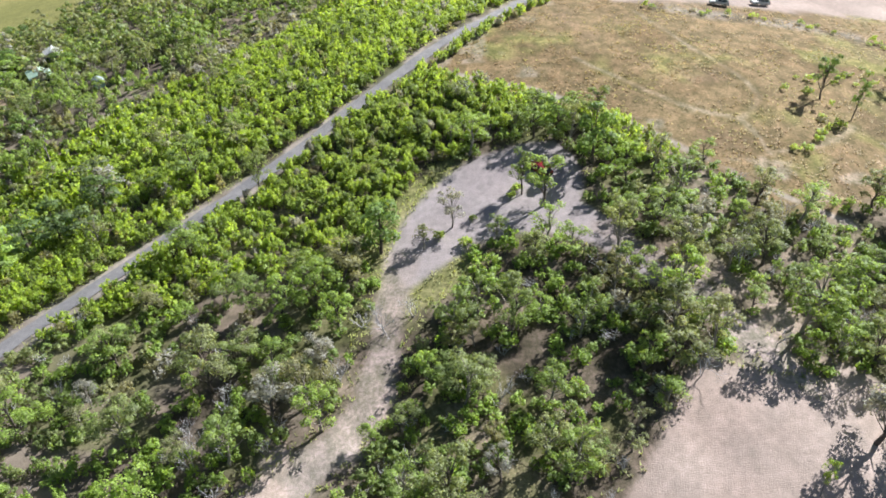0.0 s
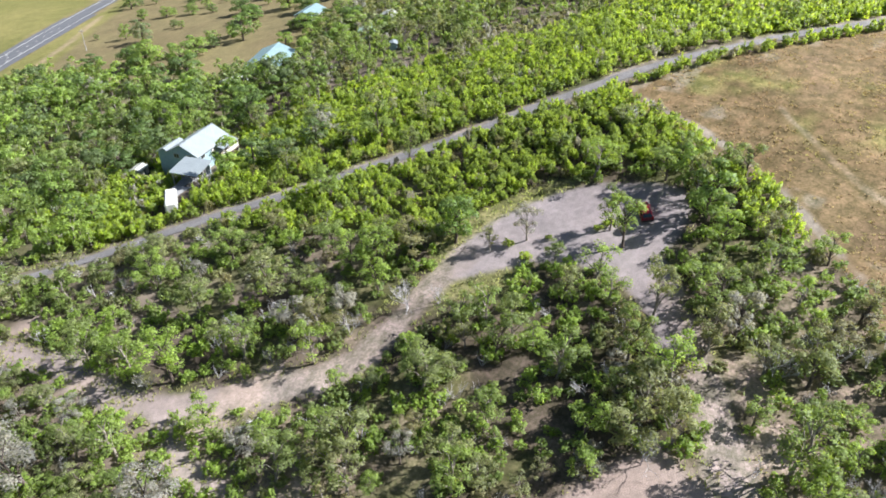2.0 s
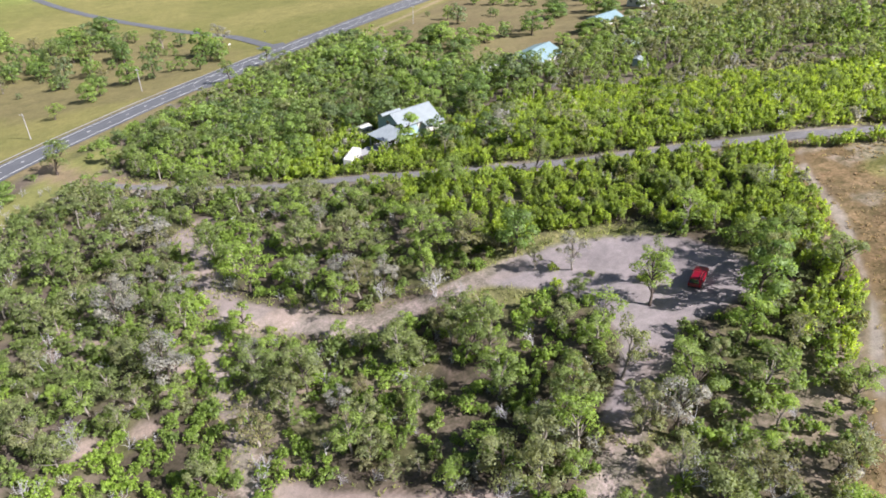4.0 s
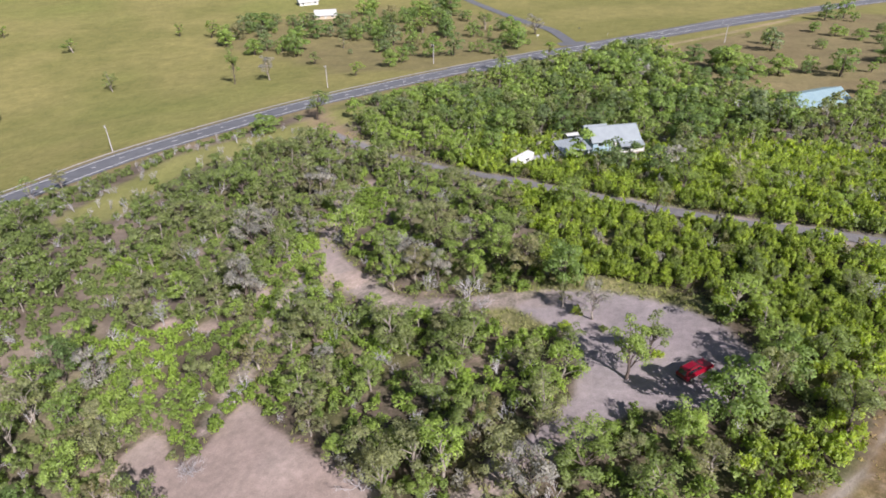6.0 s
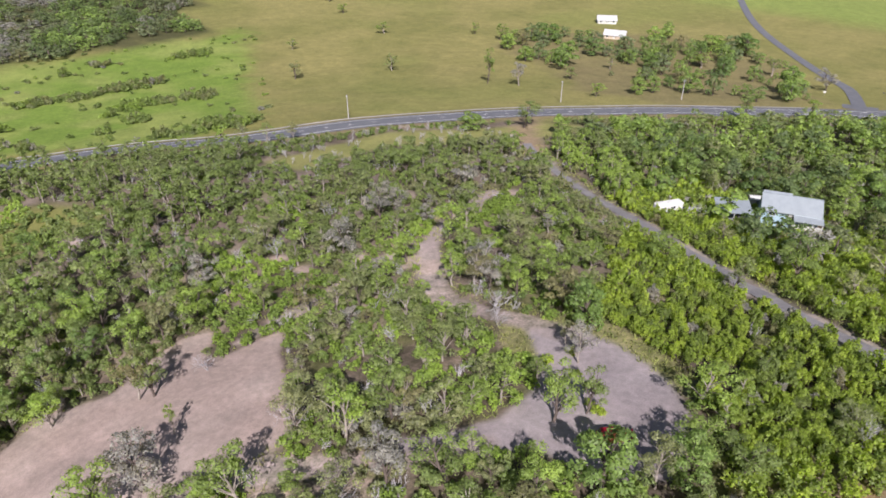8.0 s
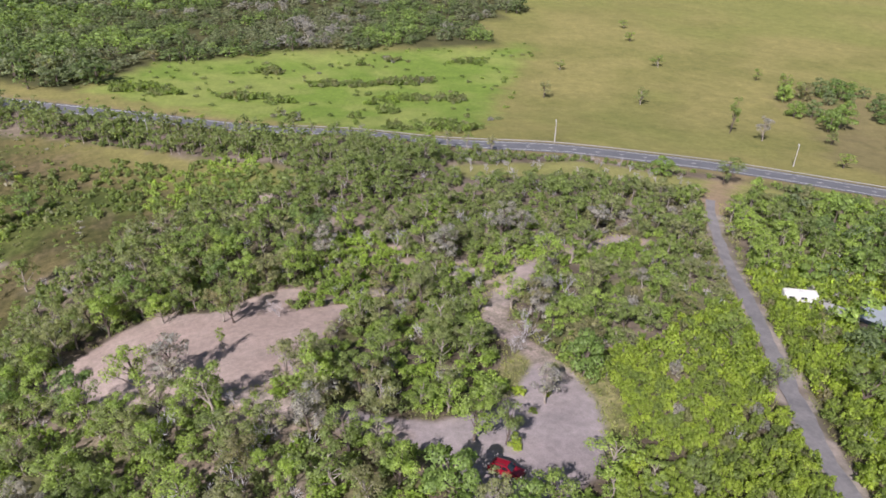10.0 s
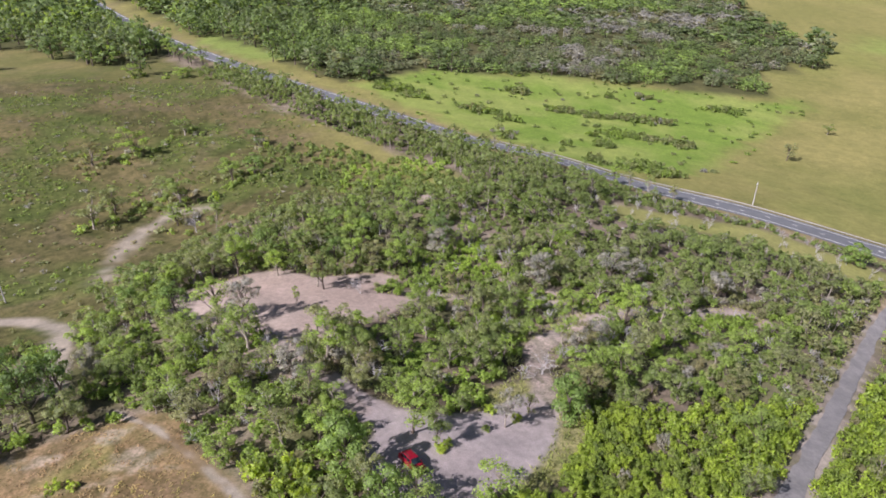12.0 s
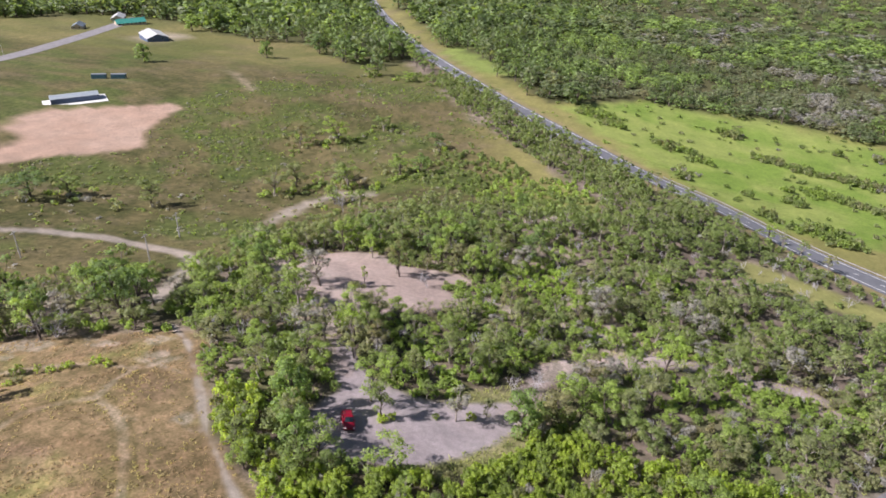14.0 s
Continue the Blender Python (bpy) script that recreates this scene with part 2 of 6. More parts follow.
def soil_material():
    m, nodes, links, bsdf = material("soil", 0.95)
    base = nodes.new("ShaderNodeAttribute")
    base.attribute_name = "soil"
    wide, mid, fine = grainy(nodes, links, 0.12, 0.3, 0.7), grainy(nodes, links, 0.9, 0.3, 0.7), grainy(nodes, links, 6.0, 0.3, 0.7, 6)
    c = mixed(nodes, links, 1.0, base.outputs["Color"], mixed(nodes, links, wide, (0.86, 0.88, 0.87), (1.13, 1.12, 1.1)), "MULTIPLY")
    c = mixed(nodes, links, 1.0, c, mixed(nodes, links, mid, (0.85, 0.86, 0.85), (1.13, 1.12, 1.12)), "MULTIPLY")
    c = mixed(nodes, links, 1.0, c, mixed(nodes, links, fine, (0.86, 0.85, 0.84), (1.12, 1.13, 1.14)), "MULTIPLY")
    # grass cover grows in patches and tussocks
    patch, tussock = grainy(nodes, links, 0.4, 0.38, 0.62, 6), grainy(nodes, links, 2.2, 0.4, 0.6, 3)
    grown = mixed(nodes, links, 1.0, c, mixed(nodes, links, patch, (0.72, 0.75, 0.66), (1.24, 1.2, 1.18)), "MULTIPLY")
    grown = mixed(nodes, links, 1.0, grown, mixed(nodes, links, tussock, (0.78, 0.82, 0.74), (1.17, 1.15, 1.16)), "MULTIPLY")
    c = mixed(nodes, links, base.outputs["Alpha"], c, grown)
    links.new(c, bsdf.inputs["Base Color"])
    bsdf.inputs["Specular IOR Level"].default_value = 0.15
    bumped(nodes, links, bsdf, fine, 0.5, 0.06)
    return m


def asphalt_material(name, a, b):
    m, nodes, links, bsdf = material(name, 0.85)
    wide, mid, fine = grainy(nodes, links, 0.25), grainy(nodes, links, 1.4), grainy(nodes, links, 20)
    c = mixed(nodes, links, wide, a, b)
    c = mixed(nodes, links, 0.4, c, mixed(nodes, links, mid, a, b))
    c = mixed(nodes, links, 0.3, c, mixed(nodes, links, fine, a, b))
    links.new(c, bsdf.inputs["Base Color"])
    bumped(nodes, links, bsdf, fine, 0.4, 0.02)
    return m


def roofing_material(name, a, b, metal=0.0, rough=0.4):
    """Corrugated sheet: fine ribs along the object's x, dulled in patches."""
    m, nodes, links, bsdf = material(name, rough)
    co = nodes.new("ShaderNodeTexCoord")
    w = nodes.new("ShaderNodeTexWave")
    w.bands_direction = "X"
    w.inputs["Scale"].default_value = 1.6
    links.new(co.outputs["Object"], w.inputs["Vector"])
    c = mixed(nodes, links, grainy(nodes, links, 0.5), a, b)
    c = mixed(nodes, links, 0.5, c, mixed(nodes, links, grainy(nodes, links, 5), a, b))
    links.new(c, bsdf.inputs["Base Color"])
    bsdf.inputs["Metallic"].default_value = metal
    bumped(nodes, links, bsdf, w.outputs[0], 0.5, 0.05)
    return m


SOIL = soil_material()
ASPHALT = asphalt_material("highway_asphalt", (0.085, 0.088, 0.105), (0.14, 0.145, 0.165))
OLD_ASPHALT = asphalt_material("worn_asphalt", (0.11, 0.107, 0.118), (0.245, 0.23, 0.24))
PAINT = plain("road_paint", (0.62, 0.62, 0.62), (0.8, 0.8, 0.8), 2.0)
BARK = plain("grey_bark", (0.16, 0.13, 0.11), (0.36, 0.32, 0.29), 1.5, 0.9, bump=0.03)
DARK_BARK = plain("dark_bark", (0.05, 0.04, 0.035), (0.15, 0.115, 0.1), 1.5, 0.9, bump=0.03)
TWIG = plain("bleached_twigs", (0.29, 0.275, 0.295), (0.48, 0.46, 0.48), 1.0, 0.9)
GUM_LEAF_TONES = ((0.17, 0.178, 0.095), (0.118, 0.157, 0.05), (0.182, 0.252, 0.055))
GUM_LEAF = leafy("gum_leaves", *GUM_LEAF_TONES, True, withered=0.14)
GUM_LEAF_MANY = leafy("gum_leaves_many", *GUM_LEAF_TONES, False, withered=0.18)
WATTLE_LEAF_TONES = ((0.12, 0.162, 0.042), (0.165, 0.222, 0.036), (0.215, 0.275, 0.042))
WATTLE_LEAF = leafy("wattle_leaves", *WATTLE_LEAF_TONES, True, 0.62, transmit=1.3, withered=0.06)
WATTLE_LEAF_MANY = leafy("wattle_leaves_many", *WATTLE_LEAF_TONES, False, 0.64, transmit=1.45, withered=0.07)
SHRUB_LEAF_MANY = leafy("shrub_leaves_many", (0.105, 0.15, 0.042), (0.135, 0.195, 0.038), (0.172, 0.245, 0.045), False, withered=0.1)
DENSE_LEAF = leafy("garden_leaves", (0.08, 0.122, 0.042), (0.10, 0.155, 0.045), (0.175, 0.24, 0.06), True)
DENSE_LEAF_MANY = leafy("garden_leaves_many", (0.125, 0.155, 0.085), (0.085, 0.132, 0.042), (0.185, 0.255, 0.066), False, withered=0.06)
FAR_LEAF = leafy("woodland_leaves", (0.15, 0.167, 0.10), (0.076, 0.11, 0.04), (0.178, 0.25, 0.07), False, withered=0.12)
STRAW = leafy("straw_blades", (0.25, 0.172, 0.10), (0.285, 0.215, 0.115), (0.30, 0.27, 0.085), False, 0.72, 0.6)
GREEN_BLADE = leafy("green_blades", (0.23, 0.225, 0.12), (0.17, 0.20, 0.07), (0.25, 0.27, 0.10), False)


# ---- meshes ----
def mesh_from(name, verts, faces, mat, tones=None, normals=None):
    """A mesh out of arrays; all faces have the same number of corners."""
    me = bpy.data.meshes.new(name)
    verts, faces = np.asarray(verts, np.float32).reshape(-1, 3), np.asarray(faces, np.int32)
    k = faces.shape[1]
    me.vertices.add(len(verts))
    me.vertices.foreach_set("co", verts.ravel())
    me.loops.add(faces.size)
    me.loops.foreach_set("vertex_index", faces.ravel())
    me.polygons.add(len(faces))
    me.polygons.foreach_set("loop_start", np.arange(0, faces.size, k, dtype=np.int32))
    me.update(calc_edges=True)
    if tones is not None:
        me.attributes.new("tone", "FLOAT", "POINT").data.foreach_set("value", np.asarray(tones, np.float32))
    if normals is not None:
        me.polygons.foreach_set("use_smooth", np.ones(len(faces), bool))
        me.attributes.new("custom_normal", "FLOAT_VECTOR", "POINT").data.foreach_set("vector", np.asarray(normals, np.float32).ravel())
    me.materials.append(mat)
    return me


def part(name, bm, mat, parent, label=""):
    """One bmesh as one mesh object under a thing or a part."""
    me = bpy.data.meshes.new(name)
    bm.to_mesh(me)
    bm.free()
    me.materials.append(mat)
    ob = new(name, me)
    ob.parent = parent
    return tagged(ob, label)


def box(bm, x0, y0, z0, x1, y1, z1, bevel=0.0):
    m = Matrix.LocRotScale(((x0 + x1) / 2, (y0 + y1) / 2, (z0 + z1) / 2), None, (x1 - x0, y1 - y0, z1 - z0))
    out = bmesh.ops.create_cube(bm, size=1, matrix=m)
    if bevel:
        edges = list({e for v in out["verts"] for e in v.link_edges})
        bmesh.ops.bevel(bm, geom=edges, offset=bevel, segments=1, affect="EDGES")
    return bm


def boxed(*sizes, bevel=0.0):
    return box(bmesh.new(), *sizes, bevel=bevel)


def slab_of(bm, corners, thick):
    """A flat sheet through the corners with a thickness downwards."""
    top = [bm.verts.new(c) for c in corners]
    low = [bm.verts.new((c[0], c[1], c[2] - thick)) for c in corners]
    n = len(corners)
    bm.faces.new(top)
    bm.faces.new(low[::-1])
    for i in range(n):
        bm.faces.new((top[i], low[i], low[(i + 1) % n], top[(i + 1) % n]))
    return bm


def thing(name, x, y, turn=0.0, sink=0.0):
    """An empty at the base of a thing, standing on the land."""
    ob = new(name)
    ob.empty_display_size = 0.5
    ob.matrix_basis = pose(x, y, hz(x, y) - sink, 0, 0, turn)
    return ob


# ---- the ground sheet ----
STRIP = [(-76, 150), (-84, 136), (-95, 117), (-110, 100), (-117, 78), (-117, 58)]     # grassy opening in the scrub beside the highway


def steps(fine, mid, fine_step, mid_step, far):
    inner = np.arange(fine[0], fine[1] + 0.01, fine_step)
    left, right = np.arange(fine[0], mid[0], -mid_step)[1:][::-1], np.arange(fine[1], mid[1], mid_step)[1:]
    grow = np.cumsum(mid_step * 1.13 ** np.arange(1, 60))
    grow = grow[grow < far]
    return np.r_[(left[0] - grow)[::-1], left, inner, right, right[-1] + grow]


def ground_colour(x, y):
    """Base colour of the ground by what grows or lies there."""
    n1, n2, n3 = noise2(x, y, 14, 1), noise2(x, y, 45, 2), noise2(x, y, 4, 3)
    ragged = (n1 - 0.5) * 6 + (n3 - 0.5) * 3

    def tint(a, b, f):
        return np.array(a) * (1 - f[..., None]) + np.array(b) * f[..., None]

    def lay(c, w, over):
        return c * (1 - w[..., None]) + over * w[..., None]
    # open grazing land, olive to yellow
    c = tint((0.285, 0.275, 0.10), (0.36, 0.325, 0.13), smooth(n2, 0.3, 0.7))
    c = lay(c, 0.6 * smooth(noise2(x, y, 110, 9), 0.55, 0.75), tint((0.265, 0.295, 0.09), (0.31, 0.33, 0.105), n1))
    # hillside to the south-west: browner, with green flushes
    hill = smooth(-20 - y + 0.55 * (x + 130) + ragged, -20, 25) * (0.55 * smooth(x + 560, 0, 120) + 0.45 * smooth(x + 330, 0, 60))
    c = lay(c, hill, tint((0.092, 0.095, 0.036), (0.185, 0.155, 0.08), smooth(0.35 * n1 + 0.4 * n2 + 0.25 * n3, 0.36, 0.62)))
    c = lay(c, hill * 0.8 * smooth(noise2(x, y, 30, 12), 0.46, 0.62), tint((0.075, 0.11, 0.03), (0.145, 0.175, 0.052), n3))
    c = lay(c, hill * 0.5 * smooth(noise2(x, y, 8, 14), 0.56, 0.72), tint((0.17, 0.13, 0.085), (0.26, 0.205, 0.145), n3))
    c = lay(c, smooth(depth_in(WETLAND, x, y) + 3 * ragged, -6, 10), tint((0.225, 0.335, 0.065), (0.34, 0.405, 0.115), smooth(0.5 * n1 + 0.5 * n2, 0.35, 0.65)))
    c = lay(c, smooth(depth_in(HOME_LAND, x, y) + ragged, -3, 4), tint((0.27, 0.21, 0.125), (0.33, 0.28, 0.15), n1))
    c = lay(c, smooth(depth_in(GROVE_LAND, x, y) + 2 * ragged, -6, 8), tint((0.27, 0.225, 0.12), (0.32, 0.28, 0.13), n1))
    # leaf litter and bare earth under scrub and woods
    litter = tint((0.15, 0.118, 0.10), (0.36, 0.29, 0.25), smooth(n1 * 0.6 + n3 * 0.4, 0.35, 0.7))
    litter = lay(litter, 0.55 * smooth(noise2(x, y, 9, 21), 0.5, 0.7), tint((0.13, 0.16, 0.05), (0.20, 0.21, 0.07), n3))
    # far woods: litter tone deepened so the colour carries shade between trees
    for poly in (FAR_WOOD, SOUTH_WOOD):
        c = lay(c, smooth(depth_in(poly, x, y) + 1.5 * ragged, -5, 3), tint((0.075, 0.085, 0.036), (0.15, 0.14, 0.068), n1))
    for poly in (SCRUB, NORTH_SCRUB, CREEK_WOOD):
        c = lay(c, smooth(depth_in(poly, x, y) + 1.5 * ragged, -5, 3), litter)
    # the grassy strip inside the highway
    strip = smooth(8.0 - off_line(STRIP, x, y) + 0.8 * ragged, -2, 2)
    c = lay(c, strip, tint((0.29, 0.31, 0.10), (0.38, 0.36, 0.15), n1))
    # dry straw field on the hilltop
    straw = tint((0.25, 0.172, 0.10), (0.335, 0.242, 0.148), smooth(0.6 * n1 + 0.4 * n3, 0.3, 0.7))
    straw = lay(straw, 0.85 * smooth(0.65 * noise2(x, y, 24, 31) + 0.35 * noise2(x, y, 7, 32), 0.5, 0.64), tint((0.275, 0.265, 0.10), (0.36, 0.325, 0.135), n3))
    straw = lay(straw, 0.55 * smooth(noise2(x, y, 11, 33), 0.58, 0.75), tint((0.24, 0.165, 0.115), (0.30, 0.21, 0.15), n3))
    straw = lay(straw, 0.6 * smooth(noise2(x, y, 6, 34), 0.6, 0.7) * smooth(13 - depth_in(FIELD, x, y), 0, 8), tint((0.40, 0.345, 0.30), (0.52, 0.445, 0.40), n3))
    c = lay(c, smooth(depth_in(FIELD, x, y) + 3.0 + 0.6 * ragged, -1.5, 1.5), straw)
    pale = tint((0.40, 0.345, 0.315), (0.52, 0.445, 0.40), smooth(n3, 0.25, 0.75))
    c = lay(c, (0.15 + 0.8 * smooth(n3, 0.35, 0.6)) * smooth(0.35 - off_line(GRAVEL, x, y) + 0.35 * ragged, -0.4, 0.5), pale)
    for line in RUTS:
        beside = off_line(line, x, y)
        c = lay(c, 0.6 * smooth(0.45 - np.abs(beside - 1.25) + 0.08 * ragged, -0.3, 0.3), tint((0.19, 0.15, 0.07), (0.24, 0.19, 0.10), n3))
        c = lay(c, (0.35 + 0.35 * smooth(n3, 0.3, 0.55)) * smooth(0.6 - beside + 0.1 * ragged, -0.3, 0.3), tint((0.37, 0.29, 0.21), (0.44, 0.365, 0.29), n3))
    c = lay(c, 0.75 * smooth(2.5 - off_line(PALE_WASH, x, y) + 1.4 * ragged, -2, 2), pale)
    c = lay(c, 0.85 * smooth(2.4 - off_line(FARM_TRACK, x, y) + 0.4 * ragged, -1, 1), pale)
    # graded clearings and tracks
    grey = tint((0.42, 0.36, 0.385), (0.54, 0.47, 0.495), smooth(n1, 0.25, 0.75))
    pink = tint((0.47, 0.365, 0.34), (0.60, 0.48, 0.45), smooth(n1, 0.25, 0.75))
    c = lay(c, 0.8 * smooth(4.2 + depth_in(CLEAR1, x, y) + 0.4 * ragged, -1, 1) * smooth(y - 0.2 * x, 5, 9), tint((0.27, 0.28, 0.11), (0.40, 0.38, 0.19), n3))
    c = lay(c, smooth(depth_in(CLEAR1, x, y) + 0.25 * ragged, -0.8, 0.6), grey)
    for line in TRACKS:
        c = lay(c, 0.9 * smooth((1.5 if line is TRACKS[2] else 2.5) - off_line(line, x, y) + 0.4 * ragged, -0.8, 0.8), 0.5 * (grey + pink))
    c = lay(c, smooth(depth_in(CLEAR2, x, y) + 0.3 * ragged, -0.8, 0.6), pink)
    for sx_, sy_, rad in BARE_SPOTS:
        c = lay(c, 0.9 * smooth(rad - np.hypot(x - sx_, y - sy_) + 0.35 * ragged, -0.6, 0.6), pink)
    c = lay(c, smooth(depth_in(SOUTH_YARD, x, y) + 0.5 * ragged, -1, 1), 0.95 * pink)
    c = lay(c, 0.8 * smooth(3 - off_line([(95, -30), (91, -45), (92, -62), (88, -78)], x, y) + 0.7 * ragged, -1, 2), tint((0.16, 0.12, 0.10), (0.40, 0.35, 0.34), smooth(n3, 0.35, 0.6)))
    c = lay(c, smooth(7 - np.hypot(x - 97, y - 149) + 0.5 * ragged, -1, 1), tint((0.46, 0.33, 0.25), (0.55, 0.42, 0.33), n3))
    c = lay(c, 0.85 * smooth(26 - np.hypot(x + 384, y + 466) + ragged, -4, 4), tint((0.44, 0.36, 0.30), (0.56, 0.48, 0.42), n3))
    c = lay(c, 0.7 * smooth(2.5 - off_line([(-264, -277), (-244, -252), (-226, -228)], x, y) + 0.6 * ragged, -2, 2), tint((0.36, 0.28, 0.22), (0.42, 0.34, 0.28), n3))
    c = lay(c, 0.8 * smooth(y - 590 + 0.02 * x + 4 * ragged, -20, 40) * smooth(x + 330, 0, 120), tint((0.26, 0.36, 0.09), (0.34, 0.42, 0.12), n1))
    c = lay(c, 0.8 * smooth(26 - np.hypot((x + 600) / 2.2, (y - 500) / 5) + ragged, -6, 6), tint((0.26, 0.36, 0.09), (0.34, 0.42, 0.12), n1))
    c = lay(c, 0.85 * smooth(14 - off_line([(-400, -142), (-440, -178), (-484, -217)], x, y) + ragged, -4, 4) * smooth(off_line(HIGHWAY, x, y), 8, 14), tint((0.24, 0.34, 0.08), (0.33, 0.40, 0.12), n1))
    c = lay(c, smooth(depth_in(DIRT_PAD, x, y) + ragged, -2, 2), tint((0.47, 0.31, 0.24), (0.58, 0.43, 0.36), n1))
    # verges
    verge = tint((0.38, 0.325, 0.31), (0.55, 0.475, 0.45), n3)
    c = lay(c, (0.35 + 0.6 * smooth(n3, 0.3, 0.6)) * smooth(2.9 - off_line(SIDE, x, y) + 0.35 * ragged, -0.6, 0.6), verge)
    c = lay(c, 0.85 * smooth(3.9 - off_line(APRON, x, y) + 0.35 * ragged, -0.9, 0.9), tint((0.38, 0.275, 0.185), (0.45, 0.335, 0.24), n3))
    c = lay(c, 0.75 * smooth(11 - off_line(HIGHWAY, x, y) + ragged, -2, 2), tint((0.33, 0.27, 0.15), (0.40, 0.31, 0.19), n1))
    cover = np.maximum(0.3 * smooth(-depth_in(SCRUB, x, y), -5, 5), np.maximum(hill, 0.28 * smooth(depth_in(FIELD, x, y) + 2, -1, 3)))
    bare = np.maximum(smooth(depth_in(CLEAR1, x, y), -1, 1), np.maximum(smooth(depth_in(CLEAR2, x, y), -1, 1), smooth(3 - off_line(SIDE, x, y), -1, 1)))
    bare = np.maximum(bare, smooth(depth_in(SOUTH_YARD, x, y), -1, 1))
    for line, wide in ((GRAVEL, 1.0), (FARM_TRACK, 3), (PALE_WASH, 4), (HIGHWAY, 9)):
        bare = np.maximum(bare, smooth(wide - off_line(line, x, y), -1, 1))
    bare = np.maximum(bare, smooth(depth_in(DIRT_PAD, x, y), -3, 1))
    c = lay(c, 0.85 * smooth(1.8 - off_line([(-20, 226), (5, 252), (39, 284), (78, 322), (117, 367)], x, y) + 0.4 * ragged, -1, 1), tint((0.48, 0.36, 0.25), (0.58, 0.45, 0.33), n3))
    return np.c_[0.60 * c, np.maximum(cover * (1 - bare), 0.12)]


def build_ground():
    gx = steps((-76, 76), (-290, 150), 0.62, 3.4, 3300)
    gy = steps((-82, 74), (-230, 370), 0.62, 3.4, 3300)
    X, Y = np.meshgrid(gx, gy, indexing="ij")
    Z = height(X, Y) + 0.22 * (noise2(X, Y, 6, 40) - 0.5)
    nx, ny = X.shape
    i = np.arange(nx * ny).reshape(nx, ny)
    faces = np.stack([i[:-1, :-1], i[1:, :-1], i[1:, 1:], i[:-1, 1:]], -1).reshape(-1, 4)
    me = mesh_from("ground", np.stack([X, Y, Z], -1), faces, SOIL)
    col = ground_colour(X.ravel(), Y.ravel())
    rgba = col.astype(np.float32)
    me.attributes.new("soil", "FLOAT_COLOR", "POINT").data.foreach_set("color", rgba.ravel())
    me.polygons.foreach_set("use_smooth", np.ones(len(faces), bool))
    return tagged(new("ground", me), "hilly ground of dry grass, pale dirt and leaf litter", "ground", kind="structure")


build_ground()


def resample(line, step):
    p = np.array(line, float)
    d = np.r_[0, np.cumsum(np.hypot(*np.diff(p, axis=0).T))]
    s = np.arange(0, d[-1], step)
    out = []
    for k in range(2):
        m = np.gradient(p[:, k], d)
        j = np.clip(np.searchsorted(d, s, side="right") - 1, 0, len(d) - 2)
        h = d[j + 1] - d[j]
        u = (s - d[j]) / h
        out.append((2 * u**3 - 3 * u**2 + 1) * p[j, k] + (u**3 - 2 * u**2 + u) * h * m[j] + (3 * u**2 - 2 * u**3) * p[j + 1, k] + (u**3 - u**2) * h * m[j + 1])
    return np.stack(out, -1)


def ribbon(line, lo, hi, lift, across=5, step=2.5, wobble=0.0, start=0.0, end=1e9):
    """A strip of road surface between two offsets from its centre line, laid on the land."""
    p = resample(line, step)
    s = np.arange(len(p)) * step
    p = p[(s >= start) & (s <= end)]
    t = np.gradient(p, axis=0)
    t /= np.hypot(*t.T)[:, None]
    side = np.stack([-t[:, 1], t[:, 0]], -1)
    w = np.linspace(lo, hi, across)
    V = p[:, None] + side[:, None] * w[None, :, None]
    if wobble:
        rag = (noise2(V[..., 0], V[..., 1], 3.0, 55) - 0.5) * 2 * wobble
        edge = np.zeros(across)
        edge[0], edge[-1] = -1, 1
        V = V + side[:, None] * (rag * edge)[..., None]
    Z = height(V[..., 0], V[..., 1]) + lift
    n = len(p)
    i = np.arange(n * across).reshape(n, across)
    top = np.stack([i[:-1, :-1], i[1:, :-1], i[1:, 1:], i[:-1, 1:]], -1).reshape(-1, 4)[:, ::-1]
    return np.concatenate([V, Z[..., None]], -1).reshape(-1, 3), top


def road(name, line, lo, hi, lift, mat, label, category, wobble=0.0, across=7, step=2.5, start=0.0, end=1e9):
    v, f = ribbon(line, lo, hi, lift, across, step, wobble, start, end)
    return tagged(new(name, mesh_from(name, v, f, mat)), label, category, kind="structure")


highway = road("road", HIGHWAY, -7.4, 7.0, 0.16, ASPHALT, "two-lane grey asphalt highway with white edge lines", "road", 0.1)
road("road", BRANCH, -3.2, 3.2, 0.19, ASPHALT, "narrow grey asphalt side road joining the highway", "road", 0.15)
road("road", SIDE, -1.5, 1.5, 0.17, OLD_ASPHALT, "worn narrow asphalt lane with gravel verges through scrub", "road", 0.6)
road("road", FAR_ROAD, -8, 8, 0.15, OLD_ASPHALT, "pale road beside distant houses", "road", 0.3)
road("road", HIGHWAY, -10.5, 9.5, 0.12, ASPHALT, "widened asphalt turning lanes at the highway junction", "road", 0.2, start=1405, end=1640)
road("road", BRANCH, -8.0, 7.0, 0.14, ASPHALT, "flared asphalt mouth of the side road", "road", 1.2, start=0, end=14)
for lo in (-5.3, 4.95):
    v, f = ribbon(HIGHWAY, lo, lo + 0.35, 0.175, 2)
    ob = new("edge_line", mesh_from("edge_line", v, f, PAINT))
    ob.parent = highway
dashes = [(1150 + k * 9.0, 0.0, 3.1) for k in range(52)] + [(1415 + k * 12.0, side, 4.5) for k in range(13) for side in (-3.4, 3.4)]
